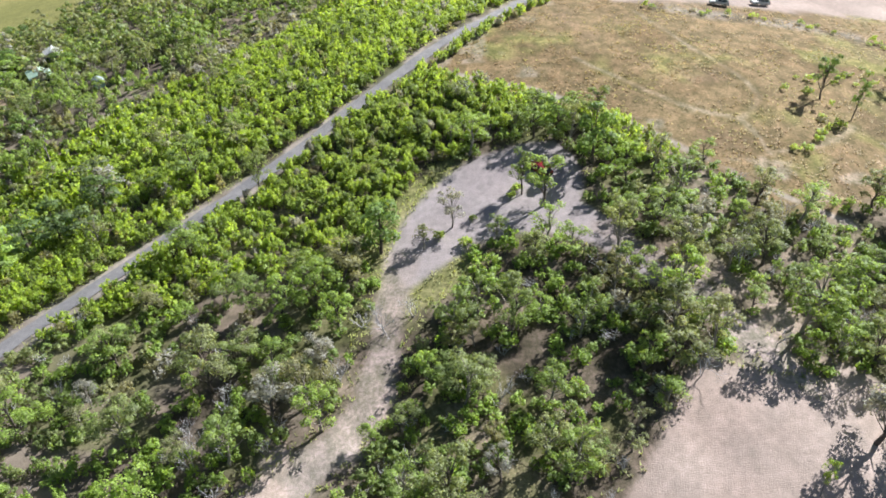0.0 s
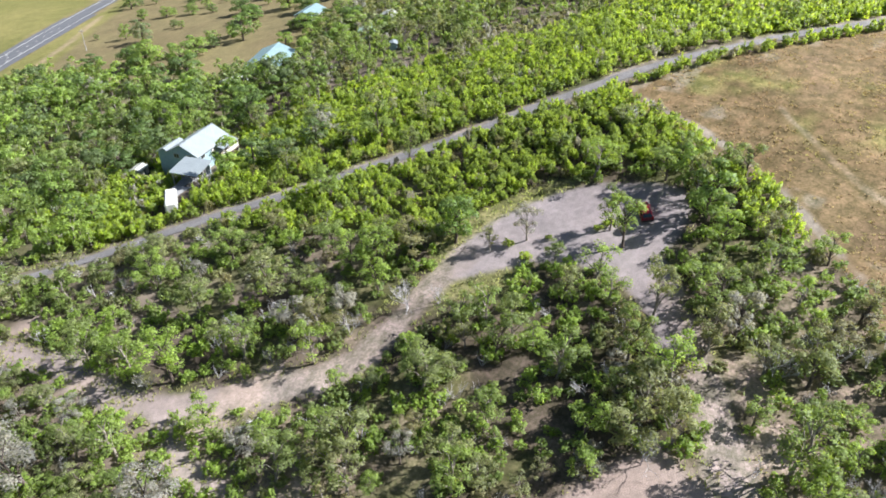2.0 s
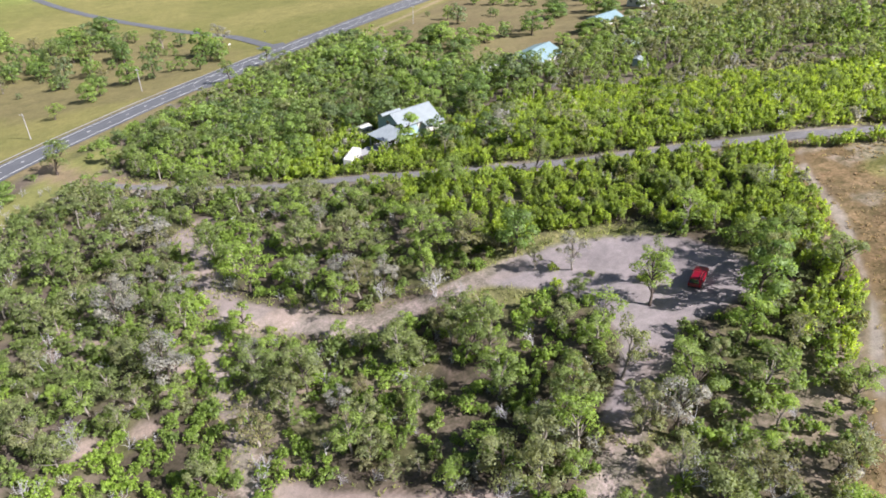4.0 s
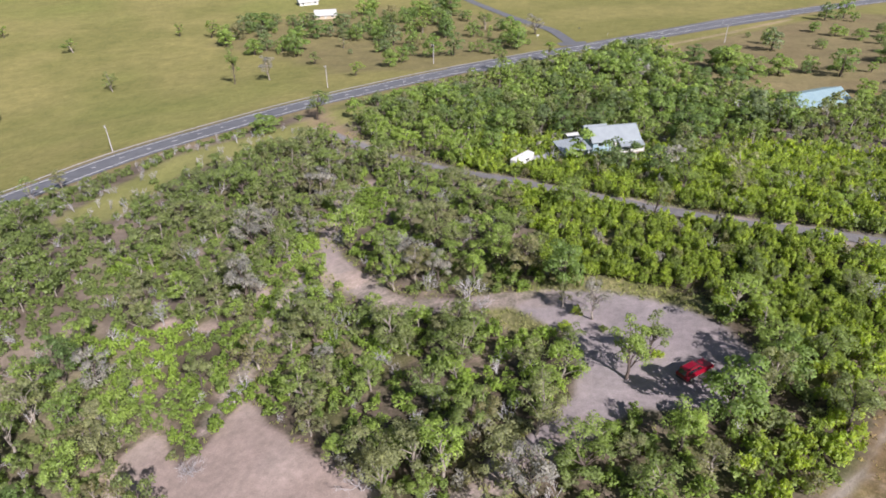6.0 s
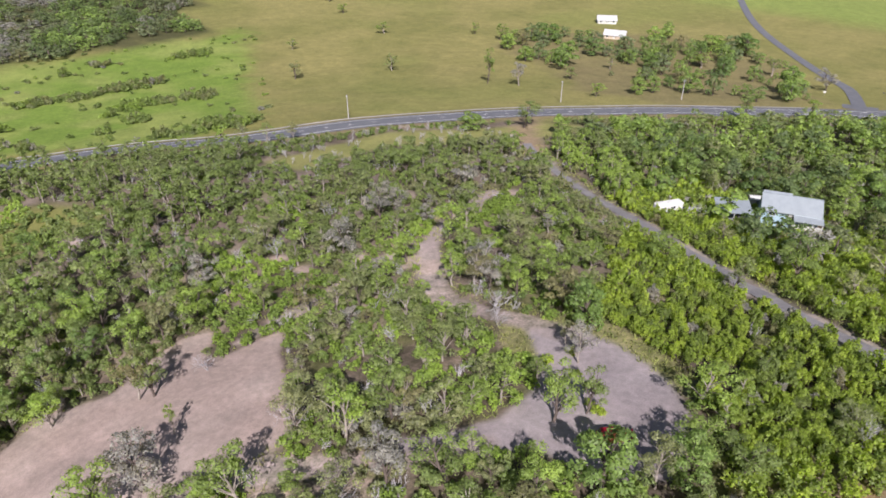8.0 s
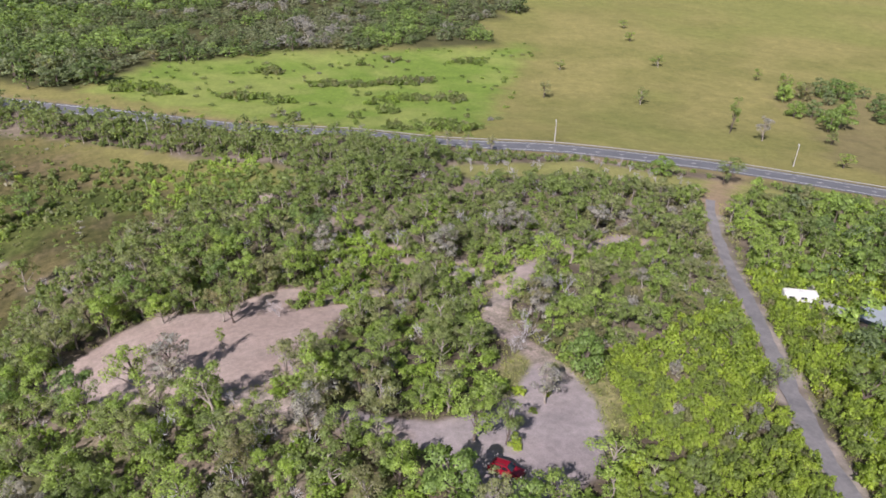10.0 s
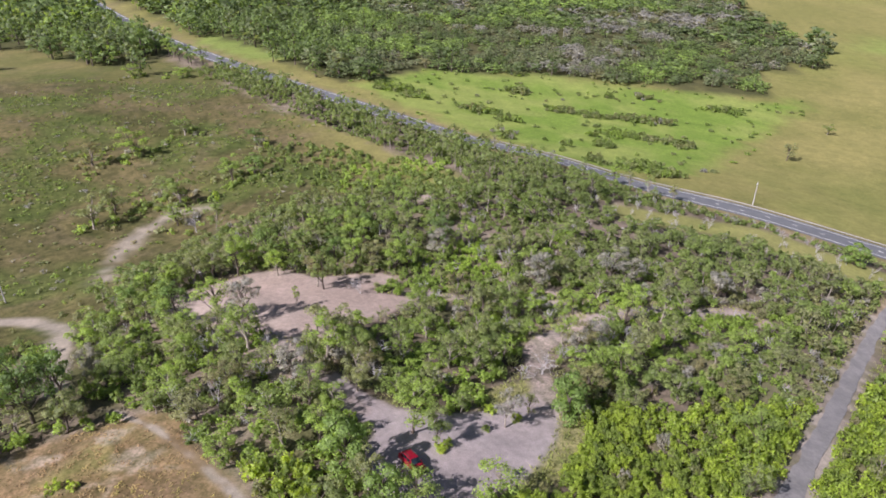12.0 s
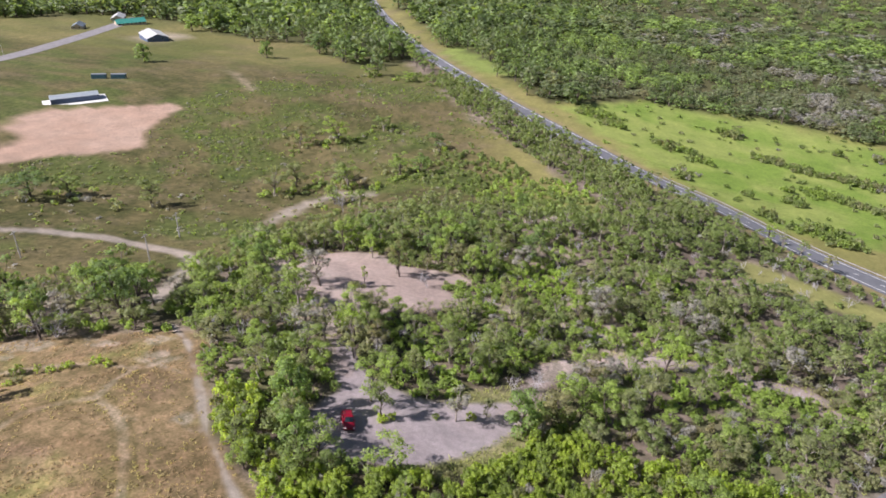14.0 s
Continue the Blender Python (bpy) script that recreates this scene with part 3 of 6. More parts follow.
for at, aside, long in dashes:
    v, f = ribbon(HIGHWAY, aside - 0.22, aside + 0.22, 0.175, 2, 1.5, 0, at, at + long)
    if len(f):
        ob = new("lane_dash", mesh_from("lane_dash", v, f, PAINT))
        ob.parent = highway



# the guard rail along the far side of the highway bend
STEEL = plain("galvanised_steel", (0.26, 0.26, 0.275), (0.36, 0.36, 0.37), 2.0, 0.5, 0.4)
guard_rail = new("guard_rail")
centre = resample(HIGHWAY, 2.0)[570:735]
way = np.gradient(centre, axis=0)
way /= np.hypot(*way.T)[:, None]
run = centre + np.stack([-way[:, 1], way[:, 0]], -1) * 7.9
guard_rail.matrix_basis = pose(run[0, 0], run[0, 1], hz(run[0, 0], run[0, 1]))
base = np.array((run[0, 0], run[0, 1], hz(run[0, 0], run[0, 1])))
side = np.stack([-way[:, 1], way[:, 0]], -1)
section = [(0.0, 0.44), (-0.08, 0.49), (0.0, 0.57), (-0.08, 0.65), (0.0, 0.72), (0.04, 0.72), (0.04, 0.44)]
ring = np.stack([np.c_[run + side * a, height(run[:, 0], run[:, 1]) + 0.1 + z] for a, z in section], 1) - base
i = np.arange(len(run) - 1)[:, None] * 7
k = np.arange(7)[None, :]
faces = np.stack([i + k, i + 7 + k, i + 7 + (k + 1) % 7, i + (k + 1) % 7], -1).reshape(-1, 4)
beam = new("beam", mesh_from("beam", ring.reshape(-1, 3), faces, STEEL))
beam.parent = guard_rail
post_mesh = bpy.data.meshes.new("post")
bm = boxed(-0.06, -0.06, -0.5, 0.06, 0.06, 0.78)
bm.to_mesh(post_mesh)
bm.free()
post_mesh.materials.append(STEEL)
for k in range(0, len(run), 2):
    p = new("post", post_mesh)
    p.parent = guard_rail
    q = run[k] + side[k] * 0.12
    p.location = Vector((q[0], q[1], hz(q[0], q[1]) + 0.1)) - Vector(base)
tagged(guard_rail, "long galvanised steel guard rail beside the highway bend", "guard rail")


# ---- plants: shapes built once, then set out ----
def unit(v):
    return v / np.maximum(np.linalg.norm(v, axis=-1, keepdims=True), 1e-9)


def leaves(points, out, size, r, rise=0.0):
    """Small curved leaf clusters at the points, facing roughly outwards."""
    n = len(points)
    nrm = unit(unit(out) * 0.7 + r.normal(0, 0.55, (n, 3)) + np.array([0, 0, 0.35]))
    u = unit(np.cross(nrm, r.normal(0, 1, (n, 3))) + np.array([0, 0, rise]))
    v = unit(np.cross(nrm, u))
    s = (size * r.uniform(0.65, 1.35, n))[:, None]
    back = points - u * s * 0.45 - nrm * s * 0.12
    V = np.stack([points + u * s * 0.75, back + v * s * 0.36, back - v * s * 0.36], 1)
    soft = unit(unit(out) * 0.75 + nrm * 0.9 + np.array([0, 0, 0.08]))
    wrong = (np.cross(V[:, 1] - V[:, 0], V[:, 2] - V[:, 0]) * soft).sum(1) < 0
    V[wrong] = V[wrong][:, ::-1]
    return V.reshape(-1, 3), np.arange(3 * n).reshape(-1, 3), np.repeat(soft, 3, 0)


def clump(center, radii, n, r, low=0.5):
    """Points in the outer part of an ellipsoid, and the way out of it."""
    d = unit(r.normal(0, 1, (n, 3)))
    d[:, 2] = np.where(d[:, 2] < -0.45, -d[:, 2], d[:, 2])
    k = r.uniform(low, 1.0, (n, 1)) ** 0.6
    return np.asarray(center) + d * k * np.asarray(radii), d


def tube(path, radii, sides):
    path, radii = np.asarray(path, float), np.asarray(radii, float)
    t = unit(np.gradient(path, axis=0))
    u = unit(np.cross(t, np.array([0.31, 0.95, 0.1])))
    w = np.cross(t, u)
    ang = np.arange(sides) * 2 * np.pi / sides
    ring = u[:, None] * np.cos(ang)[None, :, None] + w[:, None] * np.sin(ang)[None, :, None]
    V = (path[:, None] + ring * radii[:, None, None]).reshape(-1, 3)
    k = np.arange(sides)
    F = []
    for i in range(len(path) - 1):
        a, b, c, d = i * sides + k, i * sides + (k + 1) % sides, (i + 1) * sides + (k + 1) % sides, (i + 1) * sides + k
        F += [np.stack([a, b, c], -1), np.stack([a, c, d], -1)]
    return V, np.concatenate(F), ring.reshape(-1, 3)


def gather(pieces):
    V, F, N, at = [], [], [], 0
    for v, f, n in pieces:
        V.append(v)
        F.append(f + at)
        N.append(n)
        at += len(v)
    return np.concatenate(V), np.concatenate(F), np.concatenate(N)


def gum_shape(seed, clumps=17, per=104, size=0.27, crown=3.2, low=0.38, sides=6, bushy=1.0, limbs=99):
    """An open-crowned gum 10 m high: leaning trunk, forked limbs, foliage in clumps at their ends."""
    r = np.random.default_rng(seed)
    lean = r.normal(0, 0.5, 2)
    zs = np.array([-0.5, 1.5, 3.5, 5.5, 7.5])
    path = np.stack([lean[0] * np.clip(zs, 0, 9) / 7, lean[1] * np.clip(zs, 0, 9) / 7, zs], -1)
    path[1:, :2] += r.normal(0, 0.14, (4, 2))
    wood, crown_pts, crown_out, sizes = [tube(path, [0.26, 0.2, 0.16, 0.12, 0.06], sides)], [], [], []
    for i in range(clumps):
        ang = i * 2.4 + r.uniform(-0.4, 0.4)
        z = r.uniform(10 * low, 9.3)
        reach = crown * r.uniform(0.25, 1.0) * (1.0 - 0.55 * max(0.0, (z - 6.5) / 3.0)) * (0.6 + 0.4 * min(1, (z - 2) / 3))
        tip = np.array([lean[0] * z / 7 + math.cos(ang) * reach, lean[1] * z / 7 + math.sin(ang) * reach, z])
        root_z = max(1.6, z - 1.2 - reach * 0.8)
        root = np.array([np.interp(root_z, zs, path[:, 0]), np.interp(root_z, zs, path[:, 1]), min(root_z, 7.2)])
        mid = (root + tip) / 2 + np.array([0, 0, 0.35]) + r.normal(0, 0.15, 3)
        if i < limbs:
            wood.append(tube([root, mid, tip], [0.085, 0.055, 0.02], 4 if sides > 4 else 3))
        rad = r.uniform(0.75, 1.3) * bushy
        p, o = clump(tip, (rad, rad, rad * 0.72), int(per * r.uniform(0.7, 1.3)), r, 0.3)
        crown_pts.append(p)
        crown_out.append(o)
    return gather(wood), leaves(np.concatenate(crown_pts), np.concatenate(crown_out), size, r)


def wattle_shape(seed, plumes=9, per=64, size=0.22, stems=99):
    """A dense upright shrub 3 m high, of feathery plumes from several stems."""
    r = np.random.default_rng(seed)
    wood, pts, out = [], [], []
    for i in range(plumes):
        ang, reach = i * 2.4 + r.uniform(-0.3, 0.3), 0.95 * math.sqrt((i + 0.3) / plumes)
        top = r.uniform(1.9, 3.1) - reach * 0.6
        tip = np.array([math.cos(ang) * reach, math.sin(ang) * reach, top - 0.5])
        if i < stems:
            wood.append(tube([(0.04 * math.cos(ang), 0.04 * math.sin(ang), -0.3), tip * np.array([0.55, 0.55, 0.5]), tip], [0.05, 0.035, 0.012], 3))
        p, o = clump(tip + np.array([0, 0, -0.35]), (0.36, 0.36, 0.95), per, r, 0.3)
        pts.append(p)
        out.append(o + np.array([0, 0, 0.5]))
    p, o = clump((0, 0, 0.8), (0.95, 0.95, 0.7), per, r, 0.6)
    pts.append(p)
    out.append(o)
    return gather(wood), leaves(np.concatenate(pts), np.concatenate(out), size, r, 0.9)


def round_shape(seed, n=1700, size=0.42, limbs=11):
    """A dense broad garden tree 10 m high with a lumpy closed crown."""
    r = np.random.default_rng(seed)
    wood = [tube([(0, 0, -0.5), (0.1, 0, 2), (0.2, 0.1, 4.5), (0.2, 0.1, 6.5)], [0.32, 0.26, 0.2, 0.1], 6)]
    pts, out = [], []
    for i in range(11):
        ang, z = i * 2.4, 1.5 + 6.9 * (i + r.uniform(0.1, 0.9)) / 11
        reach = 2.6 * math.sqrt(max(0.1, 1 - ((z - 4.2) / 4.9) ** 2)) * r.uniform(0.65, 1.05)
        c = np.array([math.cos(ang) * reach, math.sin(ang) * reach, z])
        if i < limbs:
            wood.append(tube([(0.15, 0.05, max(0.4, min(z, 5) - 1.2)), c * np.array([0.5, 0.5, 1]) - np.array([0, 0, 0.3]), c], [0.12, 0.08, 0.03], 4))
        rad = r.uniform(1.1, 1.75)
        p, o = clump(c, (rad, rad, rad * 0.85), n // 11, r, 0.5)
        pts.append(p)
        out.append(o)
    return gather(wood), leaves(np.concatenate(pts), np.concatenate(out), size, r)


def bare_shape(seed, height_m=6.0, depth=4, spread=0.55):
    """A leafless, grey, finely forked small tree."""
    r = np.random.default_rng(seed)
    wood = []

    def grow(p, way, length, rad, left):
        q = p + way * length * 0.5 + r.normal(0, 0.05 * length, 3)
        e = p + way * length
        wood.append(tube([p, q, e], [rad, rad * 0.75, rad * 0.5], 3) if left else tube([p, e], [rad, rad * 0.4], 3))
        if left:
            for _ in range(4):
                w = unit(way + r.normal(0, spread, 3) + np.array([0, 0, 0.25]))
                grow(p + way * length * r.uniform(0.55, 1.0), w, length * r.uniform(0.55, 0.8), rad * 0.52, left - 1)
    for _ in range(3):
        grow(np.array([0, 0, -0.3]), unit(np.array([*r.normal(0, 0.3, 2), 1.0])), height_m * 0.42, 0.085, depth - 1)
    return gather(wood)


def bush_shape(seed, n=80, size=0.36):
    """A low spreading bush 1 m high, of a few mounds."""
    r = np.random.default_rng(seed)
    pts, out = [], []
    for i in range(4):
        c = np.array([*r.normal(0, 0.55, 2), r.uniform(0.25, 0.5)])
        p, o = clump(c, (0.65, 0.65, 0.5), n // 4, r, 0.6)
        p[:, 2] = np.maximum(p[:, 2], 0.03)
        pts.append(p)
        out.append(o)
    return leaves(np.concatenate(pts), np.concatenate(out), size, r)


def tuft_shape(seed, blades=7, tall=0.6, wide=0.07, lean=0.45):
    r = np.random.default_rng(seed)
    V = []
    for _ in range(blades):
        a = r.uniform(0, 2 * np.pi)
        way, base = np.array([math.cos(a), math.sin(a), 0]), np.array([*r.normal(0, 0.16, 2), -0.03])
        side = np.array([-way[1], way[0], 0]) * wide
        h = tall * r.uniform(0.6, 1.2)
        bend = way * h * r.uniform(0.1, lean)
        tri = [base - side, base + side, base + bend * 1.7 + np.array([0, 0, h])]
        V += tri if np.cross(tri[1] - tri[0], tri[2] - tri[0])[2] > 0 else [tri[1], tri[0], tri[2]]
    return np.array(V), np.arange(3 * blades).reshape(-1, 3), np.tile((0.0, 0.0, 1.0), (3 * blades, 1))


def spread(shapes, x, y, sx, sz, tone, seed=1):
    """Set shapes out over the land in one go: arrays of corners, faces and tones."""
    r = np.random.default_rng(seed)
    which, turn = r.integers(0, len(shapes), len(x)), r.uniform(0, 2 * np.pi, len(x))
    z = height(x, y)
    VV, FF, NN, TT, at = [], [], [], [], 0
    for k, (V, F, N) in enumerate(shapes):
        m = which == k
        if not m.any():
            continue
        c, s = np.cos(turn[m])[:, None], np.sin(turn[m])[:, None]
        P = np.stack([(V[None, :, 0] * c - V[None, :, 1] * s) * sx[m][:, None] + x[m][:, None],
                      (V[None, :, 0] * s + V[None, :, 1] * c) * sx[m][:, None] + y[m][:, None],
                      V[None, :, 2] * sz[m][:, None] + z[m][:, None]], -1)
        n = int(m.sum())
        VV.append(P.reshape(-1, 3))
        FF.append((F[None] + (np.arange(n) * len(V))[:, None, None]).reshape(-1, F.shape[1]) + at)
        NN.append(np.stack([N[None, :, 0] * c - N[None, :, 1] * s, N[None, :, 0] * s + N[None, :, 1] * c, N[None, :, 2] + 0 * c], -1).reshape(-1, 3))
        TT.append(np.repeat(tone[m], len(V)))
        at += n * len(V)
    return np.concatenate(VV), np.concatenate(FF), np.concatenate(NN), np.concatenate(TT)


def stuff(name, layers, label, category):
    """One object of many plants; layers are (corners, faces, normals, tones, material)."""
    V, F, N = gather([layer[:3] for layer in layers])
    me = mesh_from(name, V, F, layers[0][4], np.concatenate([layer[3] for layer in layers]), N)
    for layer in layers[1:]:
        me.materials.append(layer[4])
    me.polygons.foreach_set("material_index", np.concatenate([np.full(len(l[1]), k, np.int32) for k, l in enumerate(layers)]))
    return tagged(new(name, me), label, category, kind="stuff")


def lattice(x0, x1, y0, y1, step, seed):
    """Points about a step apart, shaken."""
    r = np.random.default_rng(seed)
    X, Y = np.meshgrid(np.arange(x0, x1, step), np.arange(y0, y1, step), indexing="ij")
    return (X + r.uniform(-0.48, 0.48, X.shape) * step).ravel(), (Y + r.uniform(-0.48, 0.48, X.shape) * step).ravel()


LUSH = [(-58, 4, 13), (-49, -8, 8), (-41, -5, 6), (-150, -32, 13), (-134, -36, 10), (-157, -14, 12), (-72, 6, 7), (-86, 34, 6), (-49, 23, 5), (-46, 66, 8)]


def lush(x, y):
    """1 in the bright green patches of young growth."""
    return np.max([smooth(r + 5 * (noise2(x, y, 7, 101) - 0.5) - np.hypot(x - cx, y - cy), -1.5, 1.5) for cx, cy, r in LUSH], 0)


def stretch(v):
    return np.clip((v - 0.28) / 0.44, 0, 1)


def growable(x, y, room=0.0):
    """Where something may grow: off roads, tracks, clearings, paths and yards."""
    stray = 4.5 * (noise2(x, y, 5, 97) - 0.45)
    ok = (depth_in(CLEAR1, x, y) < 0.4 * stray - room - 3.6 * smooth(y - 0.2 * x, 5, 9)) & (depth_in(CLEAR2, x, y) < 0.45 * stray - room)
    for k, line in enumerate(TRACKS):
        ok &= off_line(line, x, y) > (2.6, 2.3, 1.0, 2.0)[k] + 1.5 * room
    ok &= (off_line(SIDE, x, y) > 3.0 + 0.35 * stray + room) & (off_line(HIGHWAY, x, y) > 8.5 + room) & (off_line(BRANCH, x, y) > 5) & (off_line(APRON, x, y) > 4.2 + room)
    ok &= (off_line(GRAVEL, x, y) > 1.7 + room) & (off_line(FARM_TRACK, x, y) > 4) & (depth_in(FIELD, x, y) < -2.0)
    for cx, cy, rad in BARE_SPOTS:
        ok &= np.hypot(x - cx, y - cy) > rad - 0.6 + 0.5 * room + 0.4 * stray
    for cx, cy, rad in ((12.6, 112, 10), (1, 97, 6.5), (-9.6, 89, 4.2), (-4, 93, 5), (78, 165, 14), (1.8, 124, 4.5), (107, 144, 5), (97, 149, 6), (89, 114.6, 2.5), (22, 107, 4), (6, 100, 4)):
        ok &= np.hypot(x - cx, y - cy) > rad
    return ok


# trees that stand out: x, y, height, crown radius
CLEARING_TREES = [(13.1, -2.9, 9.6, 3.7), (8.7, 11.6, 7.6, 2.6), (15.8, 0.8, 8.2, 2.5), (28.9, -7.4, 9.3, 2.6), (36, -1, 6.5, 3.0), (-14.8, -23.7, 9.4, 3.2),
                  (-18.5, -14.8, 6.5, 2.8), (-10.5, -36.1, 11, 4.4), (-44.5, -29, 11.5, 3.6), (-46, -31, 10.5, 3.2), (-25.5, -40.6, 10.5, 4.8), (-32.5, -32.4, 6.6, 1.0), (-23.9, -46.7, 11, 4.2), (-52.6, -42.3, 7.5, 3.4), (-40, -66, 7.5, 3.2), (-8.1, -20.7, 10.5, 3.8), (-5.8, -13.8, 9.5, 3.4), (-12.5, -7.3, 9, 3.4), (-62.2, -57.1, 8.5, 3.6), (-58, -46, 8, 3.2), (-34.8, -70.5, 8, 3.4), (-19, -55, 8.5, 3.4), (-14.5, -44, 8, 3.2),
                  (2.3, -13.1, 10, 3.2), (2.8, -24.1, 9.5, 3.6), (-0.3, -21.6, 9.5, 3.0), (18.5, -16.2, 7.5, 3.0), (-13.5, -39.5, 7, 3), (19.4, 46.5, 8.5, 2.6), (3.9, 15.6, 4.6, 1.7)]
HILL_TREES = [(-12, 25.5, 8, 3), (-26.5, 25, 8.5, 3.2), (-19, 26.5, 7, 2.8), (-22.4, -3.4, 7, 2.8), (-0.6, -0.7, 6.5, 2.6), (-9.8, 1.9, 8, 3), (-13.5, 1.9, 8.3, 3), (-32.2, -5.4, 8.4, 3.2), (-70, -3.5, 9, 4), (-5.1, -12.5, 7.5, 2.8), (-55.5, 23, 11, 4.4),
              (-29.9, 48.9, 9, 3.8), (-7.6, 29.9, 10, 3.4), (-67.6, -29.4, 8.5, 3.8), (-9.2, 34.6, 9.5, 3.6), (-42.7, 49.8, 7.5, 3.4), (-42.9, 29.5, 7, 3), (-30, -2.5, 7.2, 3),
              (-21.3, 40.8, 11, 4.2), (-31.6, 35.3, 9, 3.6), (-40.5, 41.2, 10.5, 4.2), (-46, 55.7, 9.7, 4), (-62.5, 41.2, 10.8, 4.4), (-43.1, 14.3, 9.4, 3.8), (-35.7, 8.2, 10, 3.8)]
SLOPE_TREES = [(-60.3, 84, 8, 4), (-78, 67, 10, 4.6), (-126, 46, 11, 4.9), (-86.4, 140.9, 11, 5.5), (-96, -73.5, 9.4, 4.2), (-89, 54.4, 6.5, 3.6), (-64.5, 24.8, 6, 3.2), (-9.2, 54.5, 6.5, 3.2)]
CREEK_TREES = [(28.1, -67.4, 11.5, 3.8), (13.8, -62.4, 13.5, 5.0), (15.3, -66.4, 13.5, 4.2), (10.4, -60.6, 12.5, 4.4), (4.8, -63, 11.5, 4.0), (20.9, -85.9, 14, 5.0), (33, -80, 12, 4.5), (49.5, -56.5, 9.5, 3.0), (43.5, -60.5, 8, 1.7), (60, -76, 9, 3.4),
               (8, -72, 12.5, 4.6), (24, -74, 11.5, 4.2), (42, -92, 12, 4.6)]
PADDOCK_TREES = [(-69.8, -146.8, 11, 4.2), (-105.3, -119.2, 12, 4.3), (-118.9, -118.2, 11, 4.0), (-125, -97.9, 12.5, 4.8), (-104.6, -90.2, 8.5, 2.7), (-164.9, -149.6, 10.5, 4.0),
                 (-179.2, -137.4, 13, 5.0), (-203.7, -126.5, 8.1, 4.0), (-189.9, -88.4, 8.7, 3.8), (-150.2, -87.2, 10.3, 3.6), (-151.5, -78.5, 9.5, 3.5), (-50.6, -183.6, 11.4, 6.5),
                 (-60, -176, 9, 4.5), (-313.5, -200.4, 8.8, 4.5), (-315.2, -170.7, 6.4, 4.5), (-135, -108, 9, 3.5)]
PLAIN_TREES = [(-248.7, 165.7, 9.8, 4.6), (-219, 209.7, 9.8, 4.3), (-154.6, 211, 18, 3.6), (-139.1, 215.6, 13, 4.3), (-96.8, 215.3, 7.1, 3.8), (-129.9, 293.8, 8, 3.7), (-226, 321.8, 11.9, 6),
               (-297.3, 284.4, 8.4, 5.5), (-249.9, 325, 8.5, 3.6), (-310.1, 214, 7.1, 3.8), (-130, 250.1, 6.6, 3.8), (-95.6, 340, 9.3, 6), (-30.9, 216.5, 10.5, 4.2), (-13, 241, 9, 4.2),
               (-26.7, 334.8, 12, 6), (-58.7, 349.9, 11, 6), (-374, 318, 8, 5), (-420, 345, 8, 5), (-109, 324, 16, 7)]
GARDEN_TREES = [(3.5, 22.2, 10, 4.0), (24.1, -11.0, 11.0, 4.3), (31, -5, 8.2, 3.2), (-98.1, 123.5, 7.5, 5.4), (-86.6, 236.6, 8.7, 5.2), (-83.1, 245.6, 9.1, 4.4), (-71.7, 260.9, 11, 6.6), (-37.8, 306.2, 15, 8.4), (-109.8, 395.7, 11, 10),
                (-89.8, 399.1, 15, 10), (-200.3, 342.3, 12.6, 8.6), (-153.6, 284.4, 15, 8.6), (-176.5, 278.1, 9.3, 6.4), (-156.5, 322.8, 11.4, 7.4), (-116.1, 315.6, 9.8, 6.4),
                (-268.3, -361.9, 15.1, 7.5), (-337.5, -307.7, 14.9, 6), (-454.7, -455.5, 18, 9), (-436, -478, 16, 9), (-472, -440, 15, 9), (-386.3, -293, 18, 8.5), (-406.5, -280.3, 18, 8.5)]
HOME_TREES = [(118, 163, 10, 6.5), (117, 198, 4.5, 3.4), (122, 196, 5, 3.2), (127, 195, 4.5, 3.2), (132, 193, 5, 3.4), (138, 192, 4.5, 3.2), (144, 191, 5, 3.4), (100, 158, 6, 3), (93, 163, 7, 4), (150, 178, 9, 6), (160, 200, 10, 7), (168, 225, 9, 6), (126, 239, 8, 6.5), (106, 174, 7, 4.5), (101, 184, 5.5, 4), (115, 178, 7.5, 5), (143, 218, 9, 7), (134, 185, 8, 6), (106, 134, 8, 4.5), (92, 140, 6, 3.5), (119, 324, 6, 4), (126, 312, 6, 4.5), (134, 300, 6, 4.5), (139, 289, 5, 3.5), (174, 279, 9, 8),
              (50, 243, 7, 6), (66, 204, 10, 6.5), (57, 226, 9, 6), (138, 262, 8, 7), (150, 240, 9, 8), (33.5, 118, 12.5, 5.6), (28, 140, 12, 6.2), (22.6, 152, 10.5, 5.6), (55.7, 183.8, 10.8, 7), (59.2, 216.8, 11.5, 8), (78, 211.7, 8.9, 6), (64, 140, 9.6, 5), (130, 243, 7, 7),
              (119.9, 192.9, 6.5, 6.5), (113.6, 156, 8.7, 6.4), (-18.8, 123.6, 10.8, 4.8), (-1, 128, 9, 5), (40, 128, 10, 5.5), (42, 160, 11, 6), (99, 150, 9, 5.5), (-20, 105, 8, 4)]
BARE_TREES = [(-9, 15.6, 4.5), (-11.8, 19.4, 6.5), (-68.8, 14.3, 7), (-61.8, -14.6, 7), (45, 12, 5), (-20, 24, 5), (26, -66, 9), (-30, 40, 6), (-43, -20, 6),
              (-18, -22, 6), (0, -30, 6.5), (5, -33, 6), (-75, 35, 7), (-95, -80, 8), (-2, 88, 6), (18, 95, 5), (-110, -92, 8), (-10, -43, 6)]


def tree_parts(name, wood, crown, bark, leaf, h0, r0):
    """Empty, trunk and crown of one pattern tree; returns the meshes and its natural size."""
    return mesh_from("trunk", *wood[:2], bark, None, wood[2]), mesh_from("crown", *crown[:2], leaf, None, crown[2]), h0, r0


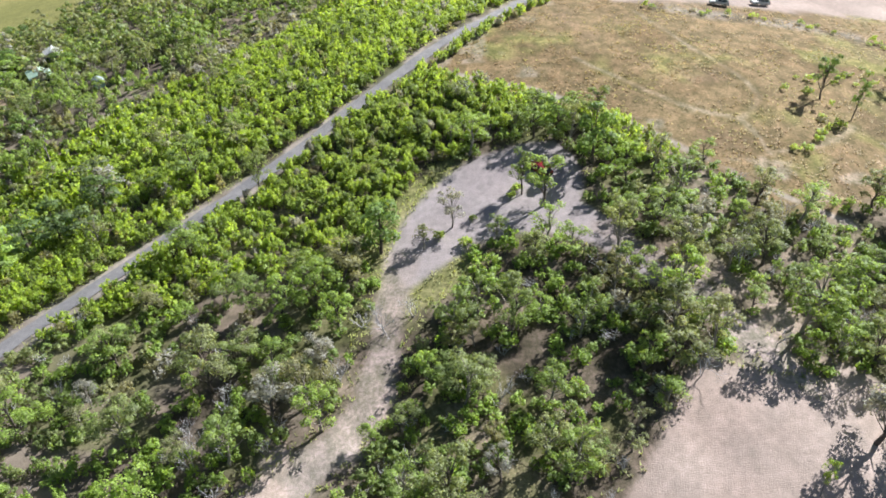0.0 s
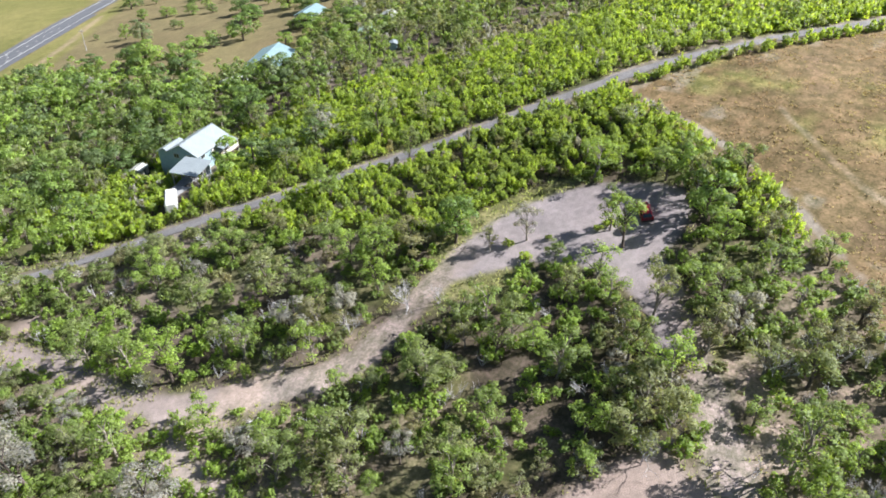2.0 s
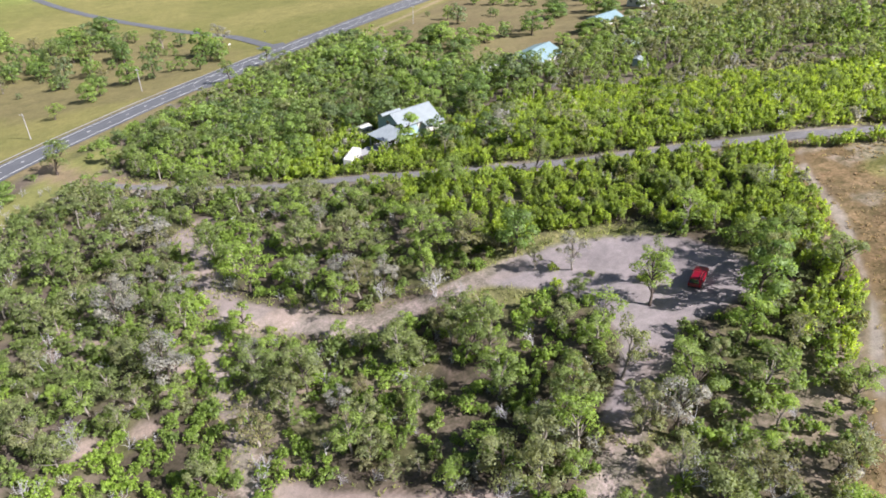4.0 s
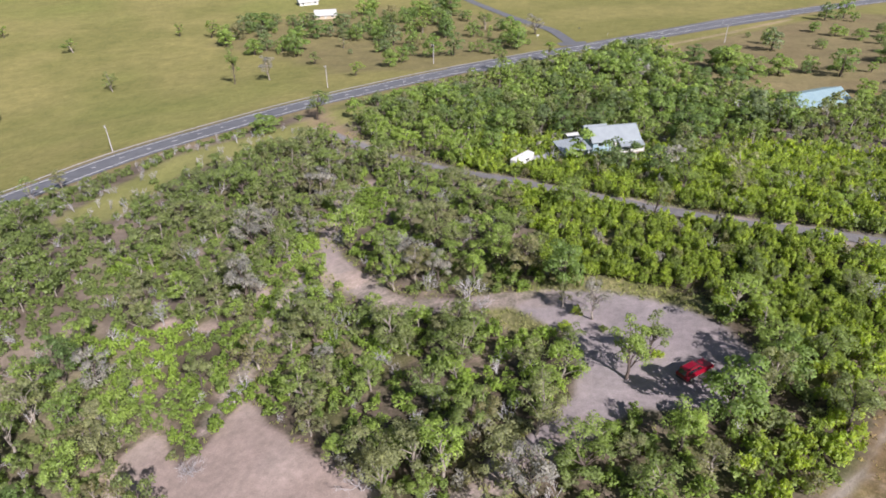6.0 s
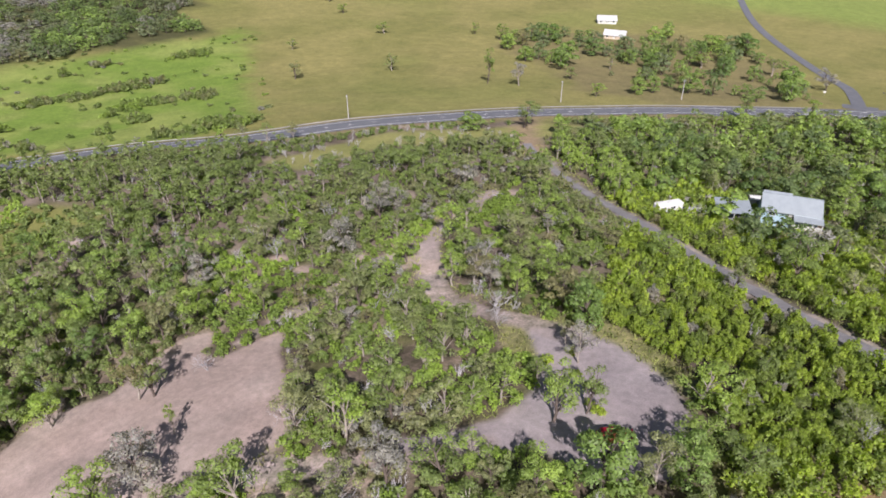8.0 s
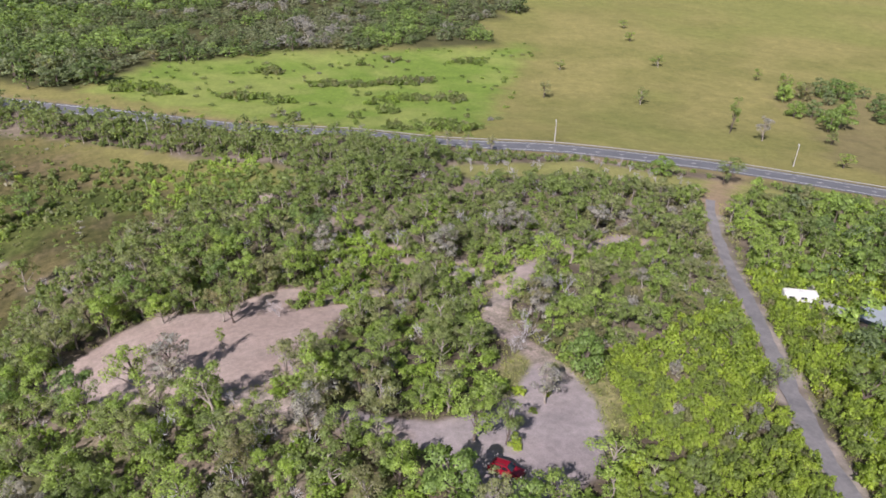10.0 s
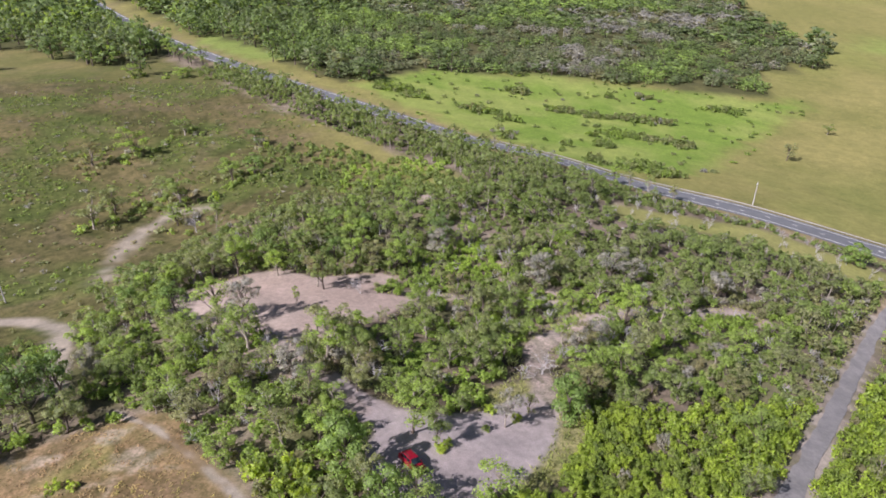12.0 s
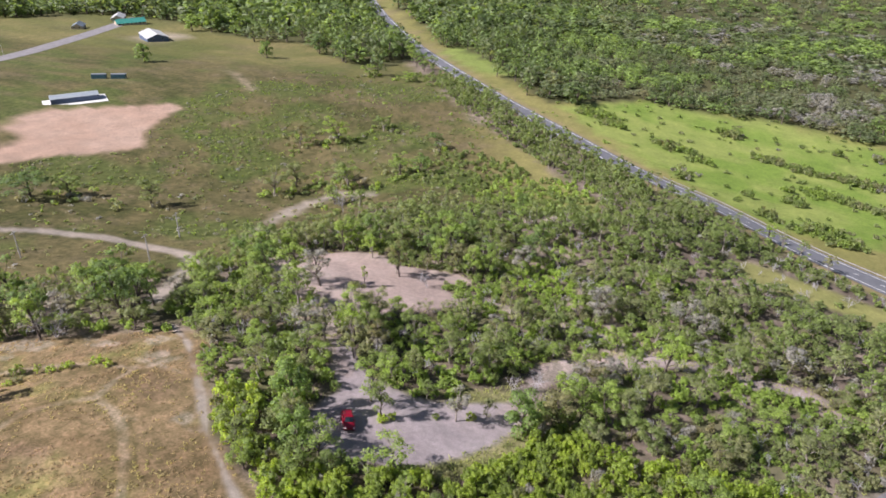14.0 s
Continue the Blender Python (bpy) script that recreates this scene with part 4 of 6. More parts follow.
def plant(name, pattern, x, y, h, rad, label, category, group, turn):
    trunk, crown, h0, r0 = pattern
    ob = thing(name, x, y, turn)
    ob.scale = (rad / r0, rad / r0, h / h0)
    for n, me in (("trunk", trunk), ("crown", crown)):
        c = new(n, me)
        c.parent = ob
    return tagged(ob, label, category, group)


GUMS = [tree_parts("gum_tree", *gum_shape(s), BARK if s % 2 else DARK_BARK, GUM_LEAF, 10.0, 3.6) for s in range(20, 28)]
DARK_GUMS = [tree_parts("gum_tree", *gum_shape(s), DARK_BARK, DENSE_LEAF, 10.0, 3.6) for s in range(44, 48)]
THIN_GUMS = [tree_parts("gum_tree", *gum_shape(s, 12, 60, 0.28), BARK, GUM_LEAF, 10.0, 3.6) for s in range(40, 44)]
ROUNDS = [tree_parts("garden_tree", *round_shape(s), DARK_BARK, DENSE_LEAF, 10.0, 4.0) for s in range(50, 54)]
WATTLES = [tree_parts("wattle_shrub", *wattle_shape(s), DARK_BARK, WATTLE_LEAF, 3.0, 1.3) for s in range(60, 66)]

GUM_TALL = "tall gum tree with grey trunk and open olive crown"
for group, spots, kinds, label in (("trees round the clearings", CLEARING_TREES, GUMS, "slender gum tree beside the bare clearing"),
                                   ("gums on the hillside", HILL_TREES + SLOPE_TREES, GUMS, GUM_TALL),
                                   ("trees along the creek", CREEK_TREES, DARK_GUMS, "tall dark-trunked gum tree at the field's edge"),
                                   ("trees in the paddock", [(x, y, h, rad * 1.45) for x, y, h, rad in PADDOCK_TREES], GUMS + DARK_GUMS, "sparse lone gum tree standing in dry paddock grass"),
                                   ("trees on the plain", PLAIN_TREES, GUMS, "lone small gum tree on open olive grassland"),
                                   ("leafy garden trees", GARDEN_TREES, ROUNDS, "dense dark green round-crowned shade tree"),
                                   ("trees round the houses", HOME_TREES, ROUNDS, "dense leafy garden tree near a house")):
    for k, (x, y, h, rad) in enumerate(spots):
        plant("garden_tree" if kinds is ROUNDS else "gum_tree", kinds[k % len(kinds)], x, y, h, rad, label, "tree", group, k * 77)

for k, (x, y, h, rad) in enumerate(((17.0, 1.7, 1.5, 1.3), (15.2, 2.6, 1.1, 1.0), (6.2, 13.4, 1.6, 1.2), (10.2, 8.4, 1.0, 0.9), (4.6, 9.2, 1.7, 1.4), (27.2, -8.6, 1.5, 1.2))):
    plant("low_shrub", WATTLES[k], x, y, h, rad, "low bright green shrub on the bare clearing", "shrub", "shrubs on the clearing", 50.0 * k)

bare_meshes = [mesh_from("bare_tree", *bare_shape(s)[:2], TWIG) for s in range(70, 75)]
for k, (x, y, h) in enumerate(BARE_TREES):
    ob = new("bare_tree", bare_meshes[k % 5])
    ob.matrix_basis = pose(x, y, hz(x, y), 0, 0, k * 61)
    ob.scale = (h / 6.5,) * 3
    tagged(ob, "leafless bleached grey small tree among the scrub", "dead tree", "bare trees")

for k in range(28):
    at = (k + 0.35 * math.sin(k * 5.3)) / 28
    line = resample([(-330, -122), (-308, -102), (-255, -44), (-210, 9), (-172, 57), (-142, 98)], 1.0)
    px, py = line[int(at * (len(line) - 1))]
    aside = 11.0 + 3.0 * abs(math.sin(k * 2.1))
    h = 5.5 + 3.2 * abs(math.sin(k * 3.7))
    plant("gum_tree", (THIN_GUMS if k % 3 else GUMS)[k % 4], px + 0.77 * aside, py - 0.64 * aside, h, 0.36 * h, "grey-crowned gum tree leaning over the highway verge", "tree", "gums along the highway", float(k * 47 % 360))

# tall gums on bare ground at the far corner of the paddock
for k, (x, y) in enumerate(((-395, -301), (-423, -292), (-443, -286), (-434, -272), (-413, -253), (-421, -262), (-416, -238), (-408, -228), (-403, -216), (-392, -208), (-380, -199), (-361, -183), (-352, -172), (-330, -152), (-372, -190), (-341, -314))):
    h = (14.5, 11.5, 13.0, 10.0)[k % 4]
    plant("gum_tree", DARK_GUMS[k % 4] if k % 3 else GUMS[k % 8], x, y, h, 0.4 * h, "tall dark gum tree at the bare edge of far woods", "tree", "gums at the far paddock corner", float(k * 47 % 360))

# big dark gums crowding the low side of the second clearing
for k, (x, y) in enumerate(((-60.1, -24.1), (-63.4, -30.0), (-62.5, -37.5), (-93.0, -29.1), (-83.6, -23.9), (-90.6, -13.1), (-66.6, -13.6), (-77.1, -38.6), (-59.6, -46.5), (-90.8, -4.9), (-76.1, -3.9), (-105.5, -16.4), (-113.6, -20.7), (-76.5, -32.6), (-89.8, -36.0), (-71.9, -23.7), (-36.2, -64.2), (-47.4, -74.2), (-23.8, -55.0), (-14.5, -49.0), (-28.9, -66.6))):
    h = (10.5, 8.5, 9.5, 11.0, 8.0)[k % 5]
    plant("gum_tree", DARK_GUMS[k % 4], x, y, h, 0.38 * h, "dark olive gum tree beside the pink bare clearing", "tree", "gums below the clearing", float(k * 71 % 360))

KNOWN = np.array([s[:2] for some in (CLEARING_TREES, HILL_TREES, SLOPE_TREES, CREEK_TREES, PADDOCK_TREES, GARDEN_TREES[:3], HOME_TREES) for s in some])


def clear_of_known(x, y, room):
    return np.min(np.hypot(x[:, None] - KNOWN[None, :, 0], y[:, None] - KNOWN[None, :, 1]), 1) > room


# gums through the scrub: the 215 round the clearings are things, the rest one mass
gx, gy = lattice(-330, 330, -190, 290, 4.7, 5)
in_scrub = np.maximum(depth_in(SCRUB, gx, gy), np.maximum(depth_in(NORTH_SCRUB, gx, gy), depth_in(CREEK_WOOD, gx, gy)))
wattle_land = np.maximum(depth_in(WATTLE, gx, gy), np.where(depth_in(NORTH_SCRUB, gx, gy) > 0, 40 - off_line(SIDE, gx, gy), -9) * (gx > -25))
chance = np.where(wattle_land > 0, 0.07, np.where((gx > 28) & (off_line(SIDE, gx, gy) < 85) & (depth_in(NORTH_SCRUB, gx, gy) > 0), 0.26, 0.72)) * smooth(noise2(gx, gy, 22, 80), 0.15, 0.45)
opening = off_line(STRIP, gx, gy)
chance = np.where(opening < 10, 0.0, np.where((off_line(HIGHWAY, gx, gy) < 26) & (gy > 0), 0.25 * chance, chance))
rim = np.maximum(depth_in(CLEAR2, gx, gy), np.where(depth_in(CLEAR1, gx, gy) > -5, depth_in(CLEAR1, gx, gy) - 0.5, -99)) > -6.5
chance = np.where(rim & (wattle_land <= 0), 0.95, chance) * (1 - 0.8 * lush(gx, gy))
keep = (in_scrub > 0.5) & growable(gx, gy, 0.6) & (rng.random(len(gx)) < chance)
gx, gy = gx[keep], gy[keep]
keep = clear_of_known(gx, gy, 3.0) & (np.hypot(gx - 13, gy - 101) > 18) & (np.hypot(gx - 80, gy - 158) > 15)
gx, gy = gx[keep], gy[keep]
big = rng.random(len(gx)) ** 1.6
gh, gr = 5.0 + 5.6 * big + rng.uniform(-0.6, 0.6, len(gx)), 1.9 + 2.3 * big + rng.uniform(-0.3, 0.3, len(gx))
gh *= 0.55 + 0.45 * smooth(off_line(STRIP, gx, gy), 10, 32)
gh *= np.where(gy < 85, 0.8, 0.35 + 0.65 * smooth(off_line(HIGHWAY, gx, gy), 10, 46))
gh *= 1 + 0.3 * smooth(-gx - 0.35 * gy, 30, 60) * smooth(30 - gy, 0, 20)
near = np.argsort(np.hypot(gx + 8, gy - 3))
few, many = near[:215], near[215:]
for k in few:
    plant("gum_tree", GUMS[k % 8] if k % 5 else THIN_GUMS[k % 4], gx[k], gy[k], gh[k], gr[k], "grey-green gum tree in dense hillside scrub", "tree", "gums in the scrub", float(k * 47 % 360))
tone = np.clip(rng.random(len(gx)) * 0.55 + 0.7 * stretch(noise2(gx, gy, 26, 92)) - 0.1, 0, 1)
deep = 0.8 * smooth(-gx - 0.35 * gy, 30, 66)
tone = tone * (1 - deep) + deep * (0.38 + 0.18 * rng.random(len(gx)))
far_off = np.hypot(gx[many] + 8, gy[many] - 3) > 150
for some, shapes, label in ((many[~far_off], [gum_shape(s, 11, 46, 0.46, sides=3, bushy=1.2, limbs=4) for s in range(30, 35)], "grey-green gum trees standing close over the hillside"),
                            (many[far_off], [gum_shape(s, 8, 18, 0.9, sides=3, bushy=1.3, limbs=1) for s in range(35, 38)], "grey-green gum trees on the lower slopes")):
    args = (gx[some], gy[some], gr[some] / 3.6, gh[some] / 10.0, tone[some])
    stuff("scrub_trees", [(*spread([w for w, _ in shapes], *args, seed=3), BARK), (*spread([c for _, c in shapes], *args, seed=3), GUM_LEAF_MANY)], label, "trees")

# bigger, closer trees between the houses and the highway
hx, hy = lattice(-80, 130, 80, 290, 6.4, 16)
keep = (depth_in(NORTH_SCRUB, hx, hy) > 3) & growable(hx, hy, 2.5) & (off_line(SIDE, hx, hy) > 16) & ((hx < 34) | (off_line(SIDE, hx, hy) > 72)) & (hx < 62) & (np.hypot(hx - 12, hy - 103) > 15) & (rng.random(len(hx)) < 0.16 + 0.38 * smooth(noise2(hx, hy, 25, 93), 0.35, 0.6)) & clear_of_known(hx, hy, 4.5)
hx, hy = hx[keep], hy[keep]
shapes = [round_shape(s, 620, 0.56, 3) for s in (150, 151, 152, 153)] + [gum_shape(s, 11, 48, 0.6, sides=3, bushy=1.25, limbs=4) for s in (154, 155, 156)]
low = 0.3 + 0.7 * smooth(off_line(HIGHWAY, hx, hy), 10, 52)
size = rng.uniform(0.5, 1.15, len(hx))
args = (hx, hy, low * (0.25 + size), low * (0.2 + size * 0.8), rng.random(len(hx)))
stuff("house_trees", [(*spread([w for w, _ in shapes], *args, seed=12), DARK_BARK), (*spread([c for _, c in shapes], *args, seed=12), DENSE_LEAF_MANY)], "leafy green trees of mixed size between the houses and the highway", "trees")

# wattles: lime-green thickets between the lane and the clearing and beyond the lane
BELT = 62
wx, wy = lattice(-30, 230, -60, 150, 1.85, 6)
w_in = np.maximum(depth_in(WATTLE, wx, wy), np.where(depth_in(NORTH_SCRUB, wx, wy) > 0, BELT + 30 * (noise2(wx, wy, 17, 106) - 0.5) - off_line(SIDE, wx, wy), -9) * (wx > 25 - 0.5 * BELT - 22 * smooth(40 - off_line(SIDE, wx, wy), -6, 6)))
keep = (w_in > 0) & growable(wx, wy) & (rng.random(len(wx)) < 0.7 + 0.3 * smooth(noise2(wx, wy, 9, 81), 0.25, 0.5))
wx, wy = wx[keep], wy[keep]
wh, wr = rng.uniform(2.0, 3.9, len(wx)), rng.uniform(1.05, 1.8, len(wx))
hx2 = np.arange(60, 232, 0.75)
hy2 = np.interp(hx2, [p[0] for p in SIDE[::-1]], [p[1] for p in SIDE[::-1]]) - rng.uniform(4.4, 6.6, len(hx2))
some = rng.random(len(hx2)) < 0.35 + 0.6 * smooth(noise2(hx2, hy2, 12, 100), 0.25, 0.45)
wx, wy = np.r_[wx, hx2[some]], np.r_[wy, hy2[some]]
wh, wr = np.r_[wh, rng.uniform(1.6, 3.6, int(some.sum()))], np.r_[wr, rng.uniform(0.9, 1.5, int(some.sum()))]
near = np.argsort(np.hypot(wx - 20, wy - 18))
few, many = near[:300], near[300:]
for k in few:
    plant("wattle_shrub", WATTLES[k % 6], wx[k], wy[k], wh[k], wr[k], "bright lime-green wattle shrub in a dense thicket", "shrub", "wattle thicket", float(k * 47 % 360))
many_near, many_far = many[(wx[many] < 95) & (wy[many] < 85)], many[(wx[many] >= 95) | (wy[many] >= 85)]
for some, shapes, name in ((many_near, [wattle_shape(s, 8, 23, 0.33, 2) for s in range(60, 65)], "wattle_thicket"), (many_far, [wattle_shape(s, 5, 13, 0.6, 1) for s in range(60, 63)], "wattle_thicket")):
    args = (wx[some], wy[some], wr[some] / 1.3, wh[some] / 3.0, rng.random(len(some)))
    stuff(name, [(*spread([w for w, _ in shapes], *args, seed=4), DARK_BARK), (*spread([c for _, c in shapes], *args, seed=4), WATTLE_LEAF_MANY)],
          "bright lime-green wattle shrubs in a dense thicket", "shrubs")

# undergrowth below the gums: greener and greyer shrubs, gaps of bare earth
ux, uy = lattice(-350, 200, -190, 290, 2.25, 8)
in_scrub = np.maximum(depth_in(SCRUB, ux, uy), np.maximum(depth_in(NORTH_SCRUB, ux, uy), depth_in(CREEK_WOOD, ux, uy)))
in_scrub = np.maximum(in_scrub, 10 + 16 * (noise2(ux, uy, 12, 110) - 0.5) - off_line([(-345, -172), (-300, -122), (-250, -65), (-205, -9), (-168, 40)], ux, uy))
in_scrub = np.maximum(in_scrub, 24 + 14 * (noise2(ux, uy, 16, 99) - 0.5) - off_line([(-124, 30), (-138, -15), (-168, -68)], ux, uy))
w_in = np.maximum(depth_in(WATTLE, ux, uy), np.where(depth_in(NORTH_SCRUB, ux, uy) > 0, BELT + 30 * (noise2(ux, uy, 17, 106) - 0.5) - off_line(SIDE, ux, uy), -9) * (ux > 25 - 0.5 * BELT - 22 * smooth(40 - off_line(SIDE, ux, uy), -6, 6)))
gap = noise2(ux, uy, 13, 82)
strip = off_line(STRIP, ux, uy) < 8.5
keep = (in_scrub > 0) & (w_in <= 0) & growable(ux, uy) & (rng.random(len(ux)) < np.where(depth_in(CREEK_WOOD, ux, uy) > 1.5, 0.4, 1.0) * np.where(strip, 0.03, 0.46 + 0.48 * smooth(gap, 0.34, 0.54) + lush(ux, uy)))
ux, uy = ux[keep], uy[keep]
uh, ur = rng.uniform(1.3, 3.8, len(ux)), rng.uniform(0.9, 1.8, len(ux))
uh *= np.where(uy < 85, 0.8, 0.45 + 0.55 * smooth(off_line(HIGHWAY, ux, uy), 9, 26))
far_off = np.hypot(ux + 8, uy - 3) > 92
thin_out = ~far_off | (rng.random(len(ux)) < 0.55)
ux, uy, uh, ur, far_off = (v[thin_out] for v in (ux, uy, uh, ur, far_off))
lush_here = lush(ux, uy)
sombre = 0.85 * smooth(-ux - 0.35 * uy, 34, 70) * (1 - lush_here)
green = rng.random(len(ux)) < (0.12 + 0.75 * smooth(noise2(ux, uy, 24, 90), 0.42, 0.56)) * (1 - sombre) + lush_here
for some, shapes, leaf, label in ((green & ~far_off, [wattle_shape(s, 8, 23, 0.33, 2) for s in range(60, 65)], SHRUB_LEAF_MANY, "green shrubs growing under and between the gums"),
                                  (~green & ~far_off, [wattle_shape(s, 8, 22, 0.33, 2) for s in range(90, 94)], GUM_LEAF_MANY, "grey-green shrubs growing under and between the gums"),
                                  (far_off, [wattle_shape(s, 5, 13, 0.6, 1) for s in range(95, 98)], GUM_LEAF_MANY, "grey-green shrubs on the lower slopes")):
    tone = np.clip(0.35 * rng.random(int(some.sum())) + 0.8 * stretch(noise2(ux[some], uy[some], 17, 91)) + 0.35 * lush_here[some] - 0.1, 0, 1)
    tone = tone * (1 - sombre[some]) + sombre[some] * (0.42 + 0.18 * rng.random(int(some.sum())))
    args = (ux[some], uy[some], ur[some] / 1.3, uh[some] / 3.0, tone)
    stuff("undergrowth", [(*spread([w for w, _ in shapes], *args, seed=4), DARK_BARK), (*spread([c for _, c in shapes], *args, seed=4), leaf)], label, "shrubs")

# bleached twiggy shrubs
bx, by = lattice(-150, 110, -75, 130, 5.2, 9)
in_scrub = np.maximum(depth_in(SCRUB, bx, by), depth_in(NORTH_SCRUB, bx, by))
keep = (in_scrub > 1) & growable(bx, by) & (rng.random(len(bx)) < (0.16 + 0.5 * smooth(noise2(bx, by, 18, 96), 0.4, 0.6)) * np.where((depth_in(WATTLE, bx, by) > 0) | (depth_in(NORTH_SCRUB, bx, by) > 0), 0.4, 1.0))
bx, by = bx[keep], by[keep]
args = (bx, by, rng.uniform(0.5, 1.0, len(bx)), rng.uniform(0.45, 1.0, len(bx)), rng.random(len(bx)))
stuff("bare_shrubs", [(*spread([bare_shape(s, 5.0, 3, 0.5) for s in (76, 77)], *args, seed=5), TWIG)], "leafless grey twiggy shrubs scattered in the scrub", "dead shrubs")

# woods far off
fx, fy = lattice(-1480, -260, -1000, 340, 9.6, 10)
inside = np.maximum(depth_in(FAR_WOOD, fx, fy), depth_in(SOUTH_WOOD, fx, fy)) + 38 * (noise2(fx, fy, 20, 107) - 0.5)
far_off = np.hypot(fx, fy)
keep = (inside > 0) & (off_line(HIGHWAY, fx, fy) > 13) & (off_line([(-400, -142), (-440, -178), (-484, -217)], fx, fy) > 14) & (rng.random(len(fx)) < (0.5 + 0.5 * smooth(0.5 * noise2(fx, fy, 60, 83) + 0.5 * noise2(fx, fy, 22, 108), 0.36, 0.5)) * np.where(far_off > 900, 0.25, np.where(far_off > 650, 0.75, 1.0)))
fx, fy, far_off = fx[keep], fy[keep], far_off[keep]
tall = np.where(depth_in(FAR_WOOD, fx, fy) > 0, smooth(-fy + 0.15 * fx, -60, 120), 1.2)
wide = rng.uniform(0.8, 1.95, len(fx)) * (1.08 + 0.35 * tall) * np.where(far_off > 650, 1.3, 1.0)
high = (0.66 + 0.86 * tall) * rng.uniform(0.5, 1.45, len(fx))
open_wood = rng.random(len(fx)) > 0.3 * tall
fx, fy, far_off, tall, wide, high = (v[open_wood] for v in (fx, fy, far_off, tall, wide, high))
grey_belt = smooth(90 - off_line([(-520, 60), (-640, 150), (-700, 300)], fx, fy), -40, 60)
tone = np.clip(0.15 + 0.75 * stretch(noise2(fx, fy, 45, 94)) + rng.normal(0, 0.16, len(fx)) - 0.32 * grey_belt, 0, 1)
tall_wood = 0.75 * np.clip(tall, 0, 1)
tone = tone * (1 - tall_wood) + tall_wood * np.clip(0.52 + rng.normal(0, 0.16, len(fx)), 0.2, 0.9)
for some, shapes in ((far_off <= 620, [round_shape(s, 210, 0.85, 0) for s in range(100, 104)]), (far_off > 620, [round_shape(s, 60, 1.75, 0) for s in range(104, 107)])):
    args = (fx[some], fy[some], wide[some], high[some], tone[some])
    stuff("far_woods", [(*spread([w for w, _ in shapes], *args, seed=6), DARK_BARK), (*spread([c for _, c in shapes], *args, seed=6), FAR_LEAF)],
          "grey-green woodland covering the far plain", "woodland")

# thickets in the wet meadow and along the far side of the highway
mx, my = lattice(-420, -150, -120, 250, 2.4, 11)
CLUMPS = [(-306, 57, 9, 7), (-302, 75, 11, 7), (-304, 103, 17, 7), (-263, 87, 18, 7), (-237, 68, 7, 6), (-254, 111, 10, 6), (-193, 78, 11, 9), (-181, 88, 9, 8), (-367, 116, 8, 6), (-357, 93, 6, 6),
          (-195, 61, 5, 4), (-241, 20, 5, 4), (-228, 22, 5, 4), (-224, 48, 6, 2.5), (-255, 65, 3, 3), (-284, 8, 13, 8), (-272, 24, 8, 5), (-318, -42, 15, 9), (-300, -30, 9, 5), (-348, 30, 10, 7), (-345, 165, 13, 8)]
ragged, ragged2 = 11.0 * (noise2(mx, my, 9, 95) - 0.5), 11.0 * (noise2(mx, my, 8, 195) - 0.5)
clumped = np.max([1.0 - np.hypot(((mx - cx) * 0.17 + (my - cy) * 0.985 + ragged) / a, ((mx - cx) * 0.985 - (my - cy) * 0.17 + ragged2) / b) for cx, cy, a, b in CLUMPS], 0)
keep = (depth_in(WETLAND, mx, my) > -6) & (off_line(HIGHWAY, mx, my) > 13) & (rng.random(len(mx)) < 0.022 + 0.85 * smooth(clumped, -0.15, 0.25))
mx, my = mx[keep], my[keep]
tall = 0.55 + 0.75 * smooth(clumped[keep], -0.1, 0.4)
args = (mx, my, rng.uniform(0.9, 2.0, len(mx)), tall * rng.uniform(0.6, 1.3, len(mx)), np.clip(0.5 * rng.random(len(mx)) + 0.5 * stretch(noise2(mx, my, 20, 102)), 0, 1))
shapes = [wattle_shape(s, 6, 16, 0.5, 1) for s in (110, 111, 112)]
stuff("meadow_thickets", [(*spread([w for w, _ in shapes], *args, seed=7), DARK_BARK), (*spread([c for _, c in shapes], *args, seed=7), GUM_LEAF_MANY)],
      "low olive thickets scattered over the wet green meadow", "shrubs")

# trees beyond the houses and round the far farm
ox, oy = lattice(-240, 420, 190, 520, 7.4, 12)
keep = ((depth_in(GROVE_LAND, ox, oy) > 4) & (oy > 262) & (rng.random(len(ox)) < 0.05 + 0.55 * smooth(noise2(ox, oy, 24, 109), 0.45, 0.6))) | ((depth_in(HOME_LAND, ox, oy) > 3) & (rng.random(len(ox)) < 0.02 + 0.16 * smooth(noise2(ox, oy, 28, 105), 0.5, 0.65)))
keep &= (off_line(HIGHWAY, ox, oy) > 14) & (off_line(BRANCH, ox, oy) > 8) & (np.hypot(ox + 174, oy - 380) > 20) & (np.hypot(ox + 206, oy - 428) > 20) & (np.hypot(ox - 79, oy - 165) > 16)
ox, oy = ox[keep], oy[keep]
shapes = [round_shape(s, 560, 0.66, 3) for s in (56, 57, 58)]
size = 0.35 + 1.1 * rng.random(len(ox)) ** 1.4
args = (ox, oy, 1.15 * size, size * rng.uniform(0.75, 1.05, len(ox)), rng.random(len(ox)))
stuff("far_trees", [(*spread([w for w, _ in shapes], *args, seed=8), DARK_BARK), (*spread([c for _, c in shapes], *args, seed=8), DENSE_LEAF_MANY)], "mixed garden and paddock trees round far houses", "trees")

